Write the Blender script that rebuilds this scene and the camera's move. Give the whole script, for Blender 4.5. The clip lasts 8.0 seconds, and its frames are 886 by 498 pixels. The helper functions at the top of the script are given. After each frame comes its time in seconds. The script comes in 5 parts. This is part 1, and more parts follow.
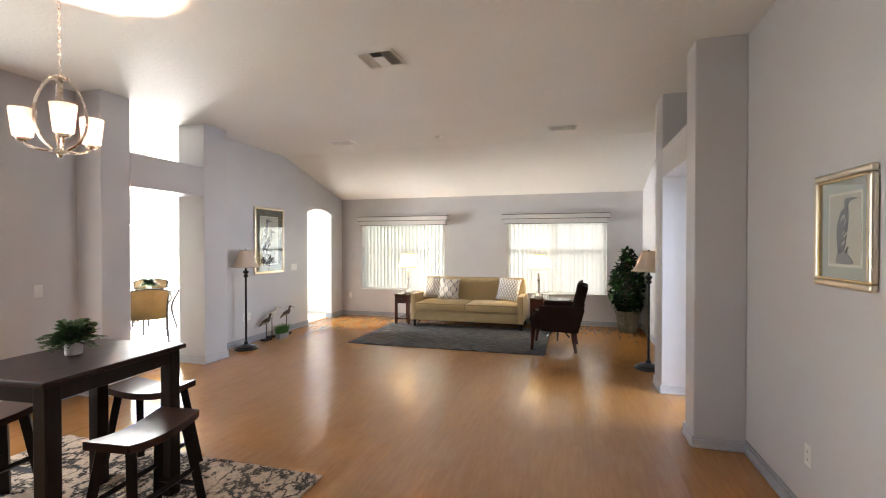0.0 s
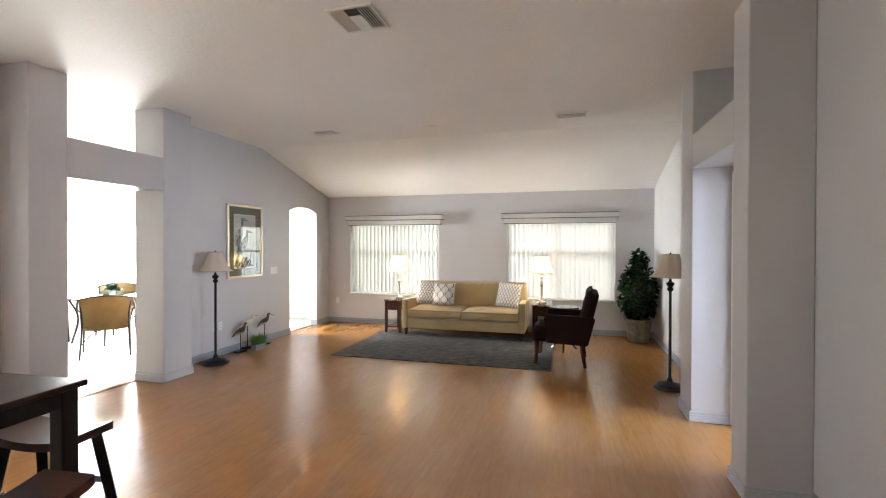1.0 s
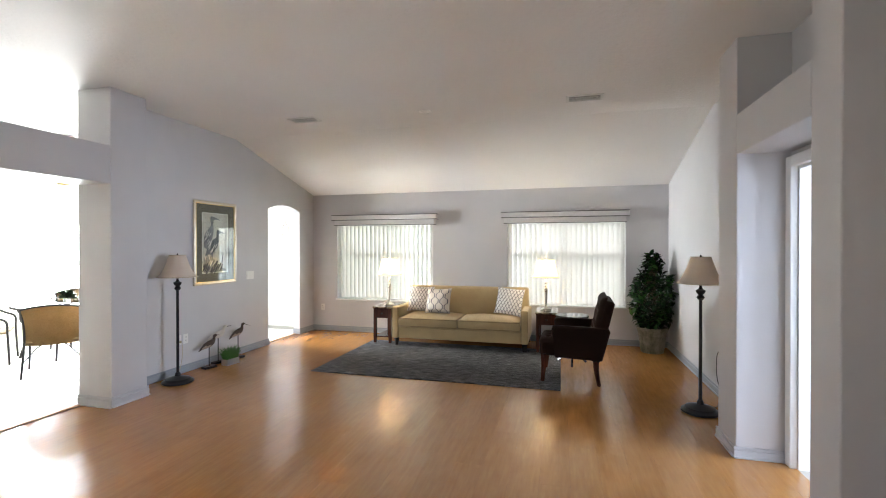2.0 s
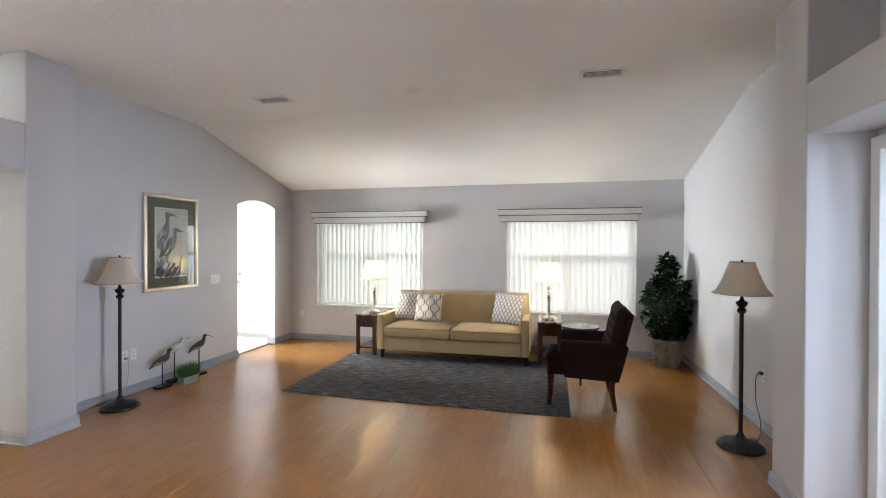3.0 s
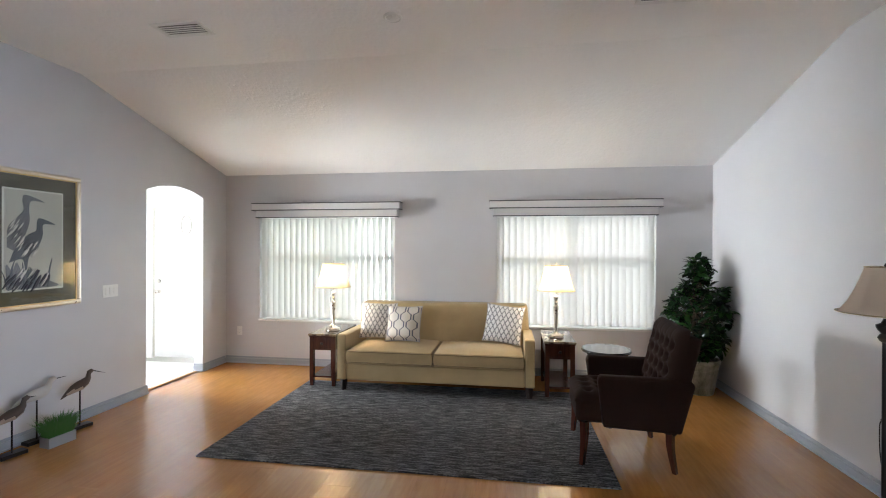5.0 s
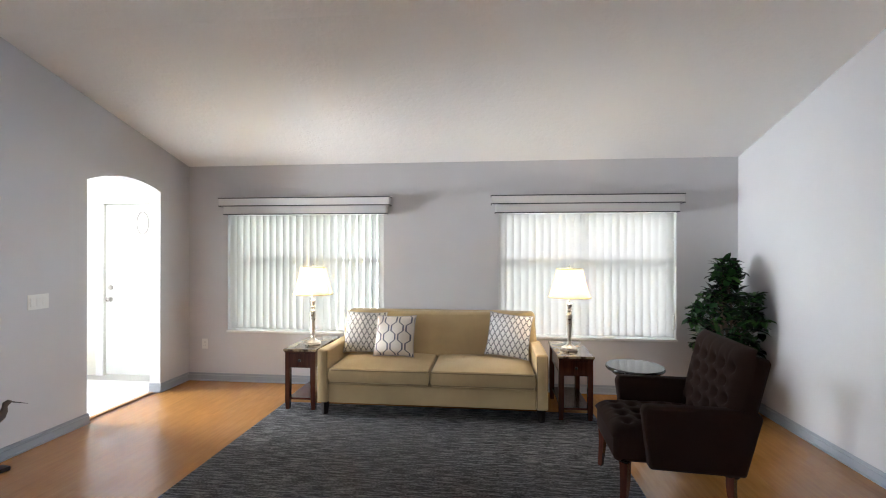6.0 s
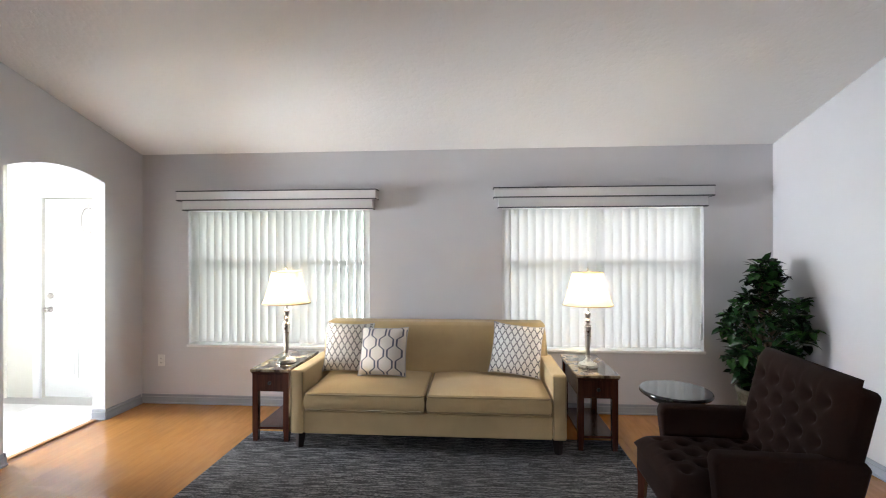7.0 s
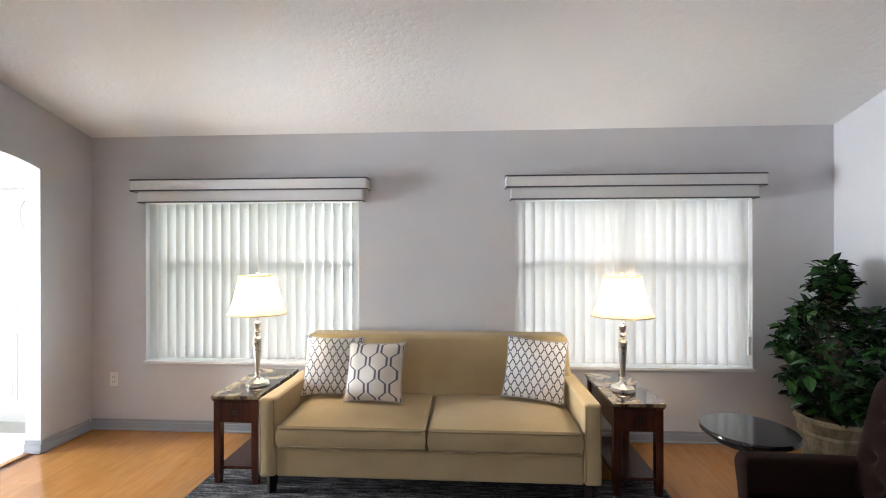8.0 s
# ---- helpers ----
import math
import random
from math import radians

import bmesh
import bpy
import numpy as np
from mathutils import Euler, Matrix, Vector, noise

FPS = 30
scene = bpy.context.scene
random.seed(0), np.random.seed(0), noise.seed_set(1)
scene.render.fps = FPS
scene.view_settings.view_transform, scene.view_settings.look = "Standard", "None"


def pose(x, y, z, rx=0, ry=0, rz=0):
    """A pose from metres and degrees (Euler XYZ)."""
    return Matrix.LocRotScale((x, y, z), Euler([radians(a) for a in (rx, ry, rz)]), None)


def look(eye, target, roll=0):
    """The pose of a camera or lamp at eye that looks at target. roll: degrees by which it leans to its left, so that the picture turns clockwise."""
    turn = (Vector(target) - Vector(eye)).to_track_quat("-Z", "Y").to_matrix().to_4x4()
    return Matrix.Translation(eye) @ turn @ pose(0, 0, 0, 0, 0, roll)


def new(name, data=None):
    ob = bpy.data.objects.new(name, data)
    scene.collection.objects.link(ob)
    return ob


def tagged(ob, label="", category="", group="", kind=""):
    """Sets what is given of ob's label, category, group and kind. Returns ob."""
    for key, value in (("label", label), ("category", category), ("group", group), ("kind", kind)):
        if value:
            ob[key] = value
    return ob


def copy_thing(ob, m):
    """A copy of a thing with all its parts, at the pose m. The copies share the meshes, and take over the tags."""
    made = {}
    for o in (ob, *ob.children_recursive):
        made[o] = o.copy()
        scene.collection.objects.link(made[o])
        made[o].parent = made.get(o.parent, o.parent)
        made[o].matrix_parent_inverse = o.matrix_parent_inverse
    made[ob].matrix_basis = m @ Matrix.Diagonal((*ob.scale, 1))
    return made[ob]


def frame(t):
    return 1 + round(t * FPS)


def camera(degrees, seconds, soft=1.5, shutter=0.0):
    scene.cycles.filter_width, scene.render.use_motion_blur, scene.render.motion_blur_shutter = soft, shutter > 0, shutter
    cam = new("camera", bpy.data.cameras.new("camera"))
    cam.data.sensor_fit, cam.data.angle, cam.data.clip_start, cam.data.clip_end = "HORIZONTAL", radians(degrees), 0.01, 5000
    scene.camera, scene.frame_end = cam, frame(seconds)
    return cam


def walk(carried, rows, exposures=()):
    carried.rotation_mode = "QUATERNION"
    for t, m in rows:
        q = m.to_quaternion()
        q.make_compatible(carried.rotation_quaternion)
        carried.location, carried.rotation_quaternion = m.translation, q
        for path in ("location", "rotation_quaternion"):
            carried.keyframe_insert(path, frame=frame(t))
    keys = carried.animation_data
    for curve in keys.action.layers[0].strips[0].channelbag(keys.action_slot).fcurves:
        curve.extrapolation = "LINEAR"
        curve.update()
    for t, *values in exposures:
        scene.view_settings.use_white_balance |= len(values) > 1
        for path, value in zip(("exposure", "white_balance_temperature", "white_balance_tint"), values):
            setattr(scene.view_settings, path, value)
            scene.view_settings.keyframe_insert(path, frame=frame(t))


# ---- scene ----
cam = camera(89.3, 8.0, 1.05)
PATH = [
    (0, (-0.287, 1.401, 1.496), (-0.838, 3.324, 1.475), -0.0),
    (0.5, (-0.363, 1.725, 1.5), (-0.906, 3.65, 1.479), 0.1),
    (1, (-0.443, 2.054, 1.502), (-0.977, 3.981, 1.486), 0.1),
    (1.5, (-0.537, 2.387, 1.503), (-1.059, 4.318, 1.488), 0.2),
    (1.7, (-0.573, 2.507, 1.503), (-1.089, 4.44, 1.492), 0.1),
    (3, (-0.807, 3.388, 1.529), (-1.277, 5.331, 1.516), 0.2),
    (3.5, (-0.917, 3.701, 1.532), (-1.337, 5.656, 1.517), 0.2),
    (4, (-1.045, 4.006, 1.514), (-1.42, 5.971, 1.51), 0.2),
    (4.5, (-1.191, 4.312, 1.506), (-1.522, 6.284, 1.502), 0.2),
    (6, (-1.568, 5.206, 1.503), (-1.776, 7.195, 1.503), 0.1),
    (6.5, (-1.664, 5.51, 1.5), (-1.827, 7.504, 1.504), -0.0),
    (7, (-1.723, 5.818, 1.501), (-1.867, 7.812, 1.504), -0.1),
    (7.5, (-1.774, 6.125, 1.497), (-1.909, 8.12, 1.499), -0.1),
    (8, (-1.828, 6.443, 1.501), (-1.95, 8.439, 1.501), -0.1),
]
walk(cam, [(t, look(eye, target, roll)) for t, eye, target, roll in PATH], [(0, 2.84, 6850, 12), (1.5, 2.74, 6550, 10), (3.2, 2.72, 6250, 9), (8, 2.57, 6100, 12)])

# ---- world and light ----
world = bpy.data.worlds.new("sky_world")
world.use_nodes = True
scene.world = world
wn = world.node_tree
sky = wn.nodes.new("ShaderNodeTexSky")
sky.sky_type, sky.sun_disc = "NISHITA", False
sky.sun_elevation, sky.sun_rotation = radians(58), radians(180)
wn.nodes["Background"].inputs["Strength"].default_value = 0.1
wn.links.new(sky.outputs[0], wn.nodes["Background"].inputs["Color"])
sun_data = bpy.data.lights.new("sun", "SUN")
sun_data.energy, sun_data.angle, sun_data.color = 2.0, radians(5), (1, 0.95, 0.88)
sun = new("sun", sun_data)
sun.matrix_world = look((0, -20, 32), (0, 0, 0))


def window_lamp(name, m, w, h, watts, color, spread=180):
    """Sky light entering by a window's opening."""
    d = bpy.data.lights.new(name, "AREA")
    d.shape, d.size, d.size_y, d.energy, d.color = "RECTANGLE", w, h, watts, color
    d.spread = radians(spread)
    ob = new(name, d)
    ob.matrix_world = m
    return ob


def bulb(name, place, watts, color, radius=0.03):
    d = bpy.data.lights.new(name, "POINT")
    d.energy, d.color, d.shadow_soft_size = watts, color, radius
    ob = new(name, d)
    ob.location = place
    return ob


WARM = (1.0, 0.87, 0.70)
DAY = (0.93, 0.97, 1.0)
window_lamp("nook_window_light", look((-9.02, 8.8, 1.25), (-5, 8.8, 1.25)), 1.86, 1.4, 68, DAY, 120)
window_lamp("bedroom_window_light", look((3.62, 5.4, 1.5), (0.9, 5.4, 1.5)), 1.4, 1.2, 40, (0.66, 0.78, 1.0))
# Fill light, added out of view to brighten the right wall and ceiling.
window_lamp("dining_fill_light", look((-5.03, 2.5, 1.4), (0.0, 2.5, 1.4)), 1.9, 1.5, 10, (0.95, 0.97, 1.0))
for bx, by in ((-3.26, 9.42), (-0.84, 9.43)):
    bulb("table_lamp_bulb", (bx, by, 1.185), 2.6, WARM, 0.045)
for a in (-29, 91, 211):
    bulb("chandelier_bulb", (-2.89 + 0.165 * math.cos(radians(a)), 3.13 + 0.165 * math.sin(radians(a)), 2.077), 60, (1.0, 0.56, 0.37), 0.012)

# ---- materials ----


class Mat:
    """A node material with short calls."""

    def __init__(self, name, color=(0.5, 0.5, 0.5), rough=0.5, metal=0.0):
        self.m = bpy.data.materials.new(name)
        self.m.use_nodes = True
        self.t = self.m.node_tree
        self.b = self.t.nodes["Principled BSDF"]
        self.set("Base Color", (*color, 1))
        self.set("Roughness", rough)
        self.set("Metallic", metal)

    def set(self, key, value):
        self.b.inputs[key].default_value = value
        return self

    def node(self, kind, inputs=(), **props):
        n = self.t.nodes.new("ShaderNode" + kind)
        if "operation" in props:
            n.operation = props["operation"]
        if "feature" in props:
            n.feature = props["feature"]
        if "data_type" in props:
            n.data_type, n.blend_type = props["data_type"], props["blend_type"]
        for k, v in dict(inputs).items():
            if hasattr(v, "is_output"):
                self.t.links.new(v, n.inputs[k])
            else:
                n.inputs[k].default_value = v
        return n

    def link(self, out, key):
        self.t.links.new(out, self.b.inputs[key])
        return self

    def coords(self, kind="Object", scale=(1, 1, 1)):
        c = self.node("TexCoord").outputs[kind]
        return self.node("Mapping", {"Vector": c, "Scale": scale}).outputs[0]

    def noise(self, vec, scale, detail=4, rough=0.55):
        return self.node("TexNoise", {"Vector": vec, "Scale": scale, "Detail": detail, "Roughness": rough}).outputs["Fac"]

    def ramp(self, fac, stops):
        n = self.node("ValToRGB", {"Fac": fac})
        el = n.color_ramp.elements
        while len(el) < len(stops):
            el.new(0.5)
        for e, (p, c) in zip(el, stops):
            e.position, e.color = p, (*c, 1)
        return n.outputs["Color"]

    def math(self, op, a, b=0.0):
        return self.node("Math", {0: a, 1: b}, operation=op).outputs[0]

    def mix(self, fac, a, b, blend="MIX"):
        n = self.node("Mix", data_type="RGBA", blend_type=blend)
        for k, v in ((0, fac), (6, a), (7, b)):
            if hasattr(v, "is_output"):
                self.t.links.new(v, n.inputs[k])
            else:
                n.inputs[k].default_value = v if k == 0 else (*v, 1)
        return n.outputs[2]

    def bump(self, height, strength=0.3, distance=0.01):
        n = self.node("Bump", {"Height": height, "Strength": strength, "Distance": distance})
        self.t.links.new(n.outputs[0], self.b.inputs["Normal"])
        return self


def shade(c, k):
    return tuple(min(1, v * k) for v in c)


def painted(name, color, rough=0.6, grain=90, strength=0.12, vary=0.05):
    m = Mat(name, color, rough)
    v = m.coords()
    big = m.noise(v, 1.3, 3)
    m.link(m.ramp(big, [(0.3, shade(color, 1 - vary)), (0.7, shade(color, 1 + vary))]), "Base Color")
    fine = m.noise(v, grain, 3)
    m.bump(fine, strength, 0.004)
    return m.m


def wooden(name, dark, light, rough=0.3, axis="X", size=1.0, spec=0.5):
    m = Mat(name, dark, rough)
    s = {"X": (1.2, 14, 14), "Y": (14, 1.2, 14), "Z": (14, 14, 1.2)}[axis]
    v = m.coords("Object", tuple(k * size for k in s))
    f = m.noise(v, 2.2, 6, 0.6)
    m.link(m.ramp(f, [(0.3, dark), (0.7, light)]), "Base Color")
    m.link(m.node("MapRange", {"Value": f, "To Min": rough * 0.85, "To Max": rough * 1.2}).outputs[0], "Roughness")
    m.set("Specular IOR Level", spec)
    m.bump(f, 0.06, 0.003)
    return m.m


def fabric(name, a, b, scale=260, strength=0.25, rough=0.9, sheen=0.3):
    m = Mat(name, a, rough)
    v = m.coords()
    weave = m.noise(m.coords("Object", (1, 1, 1)), scale, 2)
    big = m.noise(v, 3.0, 3)
    c1 = m.ramp(weave, [(0.3, a), (0.7, b)])
    c2 = m.mix(0.35, c1, m.ramp(big, [(0.35, shade(a, 0.88)), (0.65, shade(b, 1.06))]))
    m.link(c2, "Base Color")
    m.set("Sheen Weight", sheen)
    m.set("Specular IOR Level", 0.2)
    m.bump(weave, strength, 0.002)
    return m.m


def metal(name, color, rough=0.3):
    m = Mat(name, color, rough, 1.0)
    f = m.noise(m.coords(), 30, 4)
    m.link(m.node("MapRange", {"Value": f, "To Min": rough * 0.7, "To Max": rough * 1.4}).outputs[0], "Roughness")
    return m.m


def clear_glass(name, tint=(0.97, 0.99, 0.98), gloss_rough=0.02):
    m = Mat(name)
    tr = m.node("BsdfTransparent", {"Color": (*tint, 1)})
    gl = m.node("BsdfAnisotropic", {"Roughness": gloss_rough})
    facing = m.node("LayerWeight", {"Blend": 0.5}).outputs["Facing"]
    fr = m.math("ADD", 0.06, m.math("MULTIPLY", m.math("POWER", facing, 4.0), 0.94))
    mx = m.node("MixShader", {0: fr, 1: tr.outputs[0], 2: gl.outputs[0]})
    m.t.links.new(mx.outputs[0], m.t.nodes["Material Output"].inputs["Surface"])
    return m.m


def translucent(name, color, through_color, fac=0.5, scale=120):
    m = Mat(name)
    f = m.noise(m.coords(), scale, 3)
    c = m.ramp(f, [(0.3, shade(color, 0.95)), (0.7, shade(color, 1.03))])
    d = m.node("BsdfDiffuse", {"Color": c})
    t = m.node("BsdfTranslucent", {"Color": (*through_color, 1)})
    mx = m.node("MixShader", {0: fac, 1: d.outputs[0], 2: t.outputs[0]})
    m.t.links.new(mx.outputs[0], m.t.nodes["Material Output"].inputs["Surface"])
    return m.m


def glowing(name, color, strength):
    m = Mat(name)
    e = m.node("Emission", {"Color": (*color, 1), "Strength": strength})
    m.t.links.new(e.outputs[0], m.t.nodes["Material Output"].inputs["Surface"])
    return m.m


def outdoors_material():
    """Far hedge, lawn and sky as a glowing sheet, its daylight bright through the blinds."""
    m = Mat("glowing_garden")
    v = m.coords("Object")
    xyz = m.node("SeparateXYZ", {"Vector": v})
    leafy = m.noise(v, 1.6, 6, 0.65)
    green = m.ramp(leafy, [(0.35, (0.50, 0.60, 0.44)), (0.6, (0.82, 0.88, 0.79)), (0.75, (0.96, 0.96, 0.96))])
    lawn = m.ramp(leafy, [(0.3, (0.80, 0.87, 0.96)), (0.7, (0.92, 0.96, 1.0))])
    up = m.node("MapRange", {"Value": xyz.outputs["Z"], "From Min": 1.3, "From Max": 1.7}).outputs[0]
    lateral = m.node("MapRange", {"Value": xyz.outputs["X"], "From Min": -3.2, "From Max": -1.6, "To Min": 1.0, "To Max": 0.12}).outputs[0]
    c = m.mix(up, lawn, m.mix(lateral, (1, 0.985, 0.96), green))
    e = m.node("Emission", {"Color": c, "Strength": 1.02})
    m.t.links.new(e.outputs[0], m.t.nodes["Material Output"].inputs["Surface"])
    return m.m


def ceiling_material():
    m = Mat("knockdown_ceiling", (0.84, 0.82, 0.80), 0.8)
    v = m.coords()
    blobs = m.node("TexVoronoi", {"Vector": v, "Scale": 42.0}, feature="SMOOTH_F1").outputs["Distance"]
    n = m.noise(v, 22, 5, 0.6)
    h = m.math("SMOOTH_MIN", m.math("ADD", n, m.math("MULTIPLY", blobs, 0.3)), 0.62)
    m.bump(h, 0.6, 0.014)
    m.link(m.ramp(m.noise(v, 0.7, 2), [(0.3, (0.85, 0.83, 0.81)), (0.7, (0.89, 0.875, 0.86))]), "Base Color")
    return m.m


def plank_material():
    m = Mat("honey_laminate", (0.5, 0.26, 0.09), 0.22)
    rnd = m.node("ObjectInfo").outputs["Random"]
    shift = m.node("CombineXYZ", {"X": m.math("MULTIPLY", rnd, 31.0), "Y": m.math("MULTIPLY", rnd, 57.0)}).outputs[0]
    c = m.node("TexCoord").outputs["Object"]
    v = m.node("VectorMath", {0: c, 1: shift}, operation="ADD").outputs[0]
    v = m.node("Mapping", {"Vector": v, "Scale": (16, 1.6, 1)}).outputs[0]
    f = m.noise(v, 2.0, 6, 0.6)
    g = m.noise(m.node("Mapping", {"Vector": v, "Scale": (0.35, 3, 1)}).outputs[0], 1.2, 3)
    col = m.ramp(f, [(0.25, (0.28, 0.116, 0.024)), (0.5, (0.34, 0.147, 0.032)), (0.75, (0.40, 0.182, 0.043))])
    tone = m.ramp(rnd, [(0.0, (0.95, 0.945, 0.94)), (1.0, (1.04, 1.035, 1.02))])
    col = m.mix(1.0, col, tone, "MULTIPLY")
    col = m.mix(m.math("MULTIPLY", g, 0.25), col, (0.54, 0.28, 0.1))
    m.link(col, "Base Color")
    m.link(m.node("MapRange", {"Value": f, "To Min": 0.19, "To Max": 0.27}).outputs[0], "Roughness")
    m.set("Specular IOR Level", 0.95)
    m.bump(f, 0.03, 0.002)
    return m.m


def tile_material():
    m = Mat("white_ceramic_tile", (0.78, 0.77, 0.74), 0.3)
    rnd = m.node("ObjectInfo").outputs["Random"]
    n = m.noise(m.coords(), 5, 4)
    c = m.ramp(n, [(0.3, (0.72, 0.70, 0.66)), (0.7, (0.84, 0.83, 0.80))])
    m.link(m.mix(1.0, c, m.ramp(rnd, [(0, (0.95, 0.95, 0.95)), (1, (1.03, 1.03, 1.03))]), "MULTIPLY"), "Base Color")
    return m.m


def rug_material():
    m = Mat("charcoal_streaked_wool", (0.05, 0.05, 0.055), 0.95)
    streak = m.noise(m.coords("Object", (24.0, 105, 1)), 2.0, 4, 0.7)
    blotch = m.noise(m.coords("Object", (4.5, 48, 1)), 1.5, 3, 0.6)
    s = m.math("ADD", m.math("MULTIPLY", streak, 0.5), m.math("MULTIPLY", blotch, 0.5))
    m.link(m.ramp(s, [(0.42, (0.006, 0.006, 0.007)), (0.49, (0.026, 0.025, 0.027)), (0.575, (0.20, 0.195, 0.195))]), "Base Color")
    m.bump(m.noise(m.coords("Object", (1, 3, 1)), 220, 2), 0.6, 0.006)
    return m.m


def shag_material():
    m = Mat("cream_grey_shag", (0.5, 0.42, 0.34), 1.0)
    v = m.coords()
    warp = m.noise(v, 2.4, 5, 0.7)
    ridge = m.math("ABSOLUTE", m.math("SUBTRACT", warp, 0.5))
    cross = m.math("ABSOLUTE", m.math("SUBTRACT", m.noise(m.coords("Object", (1.3, 0.8, 1)), 3.7, 4, 0.65), 0.47))
    vein = m.math("MINIMUM", ridge, m.math("ADD", cross, 0.006))
    c = m.ramp(vein, [(0.004, (0.018, 0.016, 0.016)), (0.017, (0.12, 0.10, 0.085)), (0.034, (0.60, 0.47, 0.36)), (0.12, (0.72, 0.58, 0.45))])
    speck = m.noise(v, 55, 3)
    m.link(m.mix(m.ramp(speck, [(0.5, (0, 0, 0)), (0.68, (0.4, 0.4, 0.4))]), c, (0.16, 0.13, 0.11)), "Base Color")
    m.bump(m.noise(v, 120, 3), 0.9, 0.02)
    return m.m


def pattern_material(name, kind):
    """Woven cushion cover: white cloth with a grey lattice (trellis) or linked hexagons."""
    m = Mat(name, (0.75, 0.74, 0.72), 0.9)
    xyz = m.node("SeparateXYZ", {"Vector": m.node("TexCoord").outputs["Object"]})
    u, w = xyz.outputs["X"], xyz.outputs["Z"]

    def lines(expr, width):
        f = m.math("ABSOLUTE", m.math("SUBTRACT", m.math("FRACT", expr), 0.5))
        return m.math("LESS_THAN", f, width)
    if kind == "trellis":
        a = m.math("ADD", m.math("MULTIPLY", u, 19.5), m.math("MULTIPLY", w, 11.0))
        b = m.math("SUBTRACT", m.math("MULTIPLY", u, 19.5), m.math("MULTIPLY", w, 11.0))
        mask = m.math("MAXIMUM", lines(a, 0.085), lines(b, 0.085))
        spot = m.math("MULTIPLY", lines(m.math("MULTIPLY", a, 1.0), 0.17), lines(b, 0.17))
        hole = m.math("MULTIPLY", lines(a, 0.09), lines(b, 0.09))
        mask = m.math("SUBTRACT", m.math("MAXIMUM", mask, spot), hole)
        ground, ink = (0.74, 0.72, 0.70), (0.11, 0.11, 0.13)
    else:
        wave = m.math("PINGPONG", m.math("ADD", m.math("MULTIPLY", w, 11.6), 20.3), 1.0)
        half = m.node("MapRange", {"Value": wave, "From Min": 0.32, "From Max": 0.68, "To Min": 0.10, "To Max": 0.40}).outputs[0]
        col = m.math("ADD", m.math("MULTIPLY", u, 7.0), 20.25)
        mask = m.math("MAXIMUM", lines(m.math("ADD", col, half), 0.05), lines(m.math("SUBTRACT", col, half), 0.05))
        ground, ink = (0.70, 0.64, 0.57), (0.12, 0.12, 0.15)
    weave = m.noise(m.coords(), 240, 2)
    g = m.ramp(weave, [(0.3, shade(ground, 0.9)), (0.7, shade(ground, 1.05))])
    m.link(m.mix(mask, g, ink), "Base Color")
    m.bump(weave, 0.25, 0.002)
    return m.m


WALL = painted("grey_lilac_wall_paint", (0.575, 0.56, 0.57), 0.55, 110, 0.15, 0.03)
CREAM = painted("cream_wall_paint", (0.72, 0.70, 0.62), 0.6, 110, 0.12, 0.03)
CEIL = ceiling_material()
BASE = painted("blue_grey_trim_paint", (0.30, 0.32, 0.36), 0.4, 60, 0.05)
WHITE = painted("white_gloss_paint", (0.80, 0.80, 0.79), 0.3, 60, 0.04, 0.02)
SILL = painted("white_marble_sill", (0.8, 0.8, 0.8), 0.2, 12, 0.02, 0.05)
PLANK = plank_material()
TILE = tile_material()
GROUT = painted("grey_grout", (0.5, 0.48, 0.45), 0.9)
JOINT = painted("dark_floor_joint", (0.16, 0.07, 0.025), 0.7)
SLAT = translucent("white_vinyl_slat", (0.82, 0.82, 0.80), (0.50, 0.462, 0.46), 0.5)
SHEER = translucent("white_fabric_valance", (0.72, 0.71, 0.71), (0.6, 0.6, 0.58), 0.12, 300)
PIPING = fabric("dark_grey_piping", (0.05, 0.05, 0.055), (0.09, 0.09, 0.1))
GLASS = clear_glass("window_glass")
SOFA = fabric("khaki_gold_upholstery", (0.435, 0.320, 0.163), (0.525, 0.395, 0.208), 330, 0.2, 0.85, 0.15)
SOFA_PIPE = fabric("khaki_welt", (0.26, 0.185, 0.09), (0.32, 0.235, 0.115))
VELVET = fabric("dark_brown_velvet", (0.011, 0.0043, 0.0026), (0.020, 0.0078, 0.0047), 300, 0.15, 0.9, 0.0)
CHERRY = wooden("dark_cherry_wood", (0.028, 0.009, 0.006), (0.075, 0.022, 0.013), 0.22, "Z")
ESPRESSO = wooden("espresso_wood", (0.008, 0.005, 0.0045), (0.018, 0.011, 0.009), 0.4, "Z", 1.0, 0.2)
WALNUT_SEAT = wooden("walnut_brown_seat", (0.022, 0.008, 0.005), (0.050, 0.018, 0.011), 0.42, "Y", 0.8, 0.22)
TABLE_TOP = wooden("dark_walnut_top", (0.016, 0.007, 0.0055), (0.034, 0.014, 0.010), 0.4, "Y", 0.8, 0.22)
BLACKWOOD = wooden("black_lacquer", (0.010, 0.008, 0.008), (0.02, 0.016, 0.015), 0.1, "X")
RUG = rug_material()
SHAG = shag_material()
TRELLIS = pattern_material("white_trellis_cloth", "trellis")
HEXES = pattern_material("beige_hexagon_cloth", "hex")
PEWTER = metal("brushed_pewter", (0.52, 0.49, 0.44), 0.28)
NICKEL = metal("brushed_nickel", (0.72, 0.64, 0.56), 0.25)
BRONZE = Mat("black_bronze", (0.012, 0.011, 0.012), 0.35, 0.4).m
IRON = Mat("black_powder_coat", (0.02, 0.02, 0.02), 0.45, 0.2).m
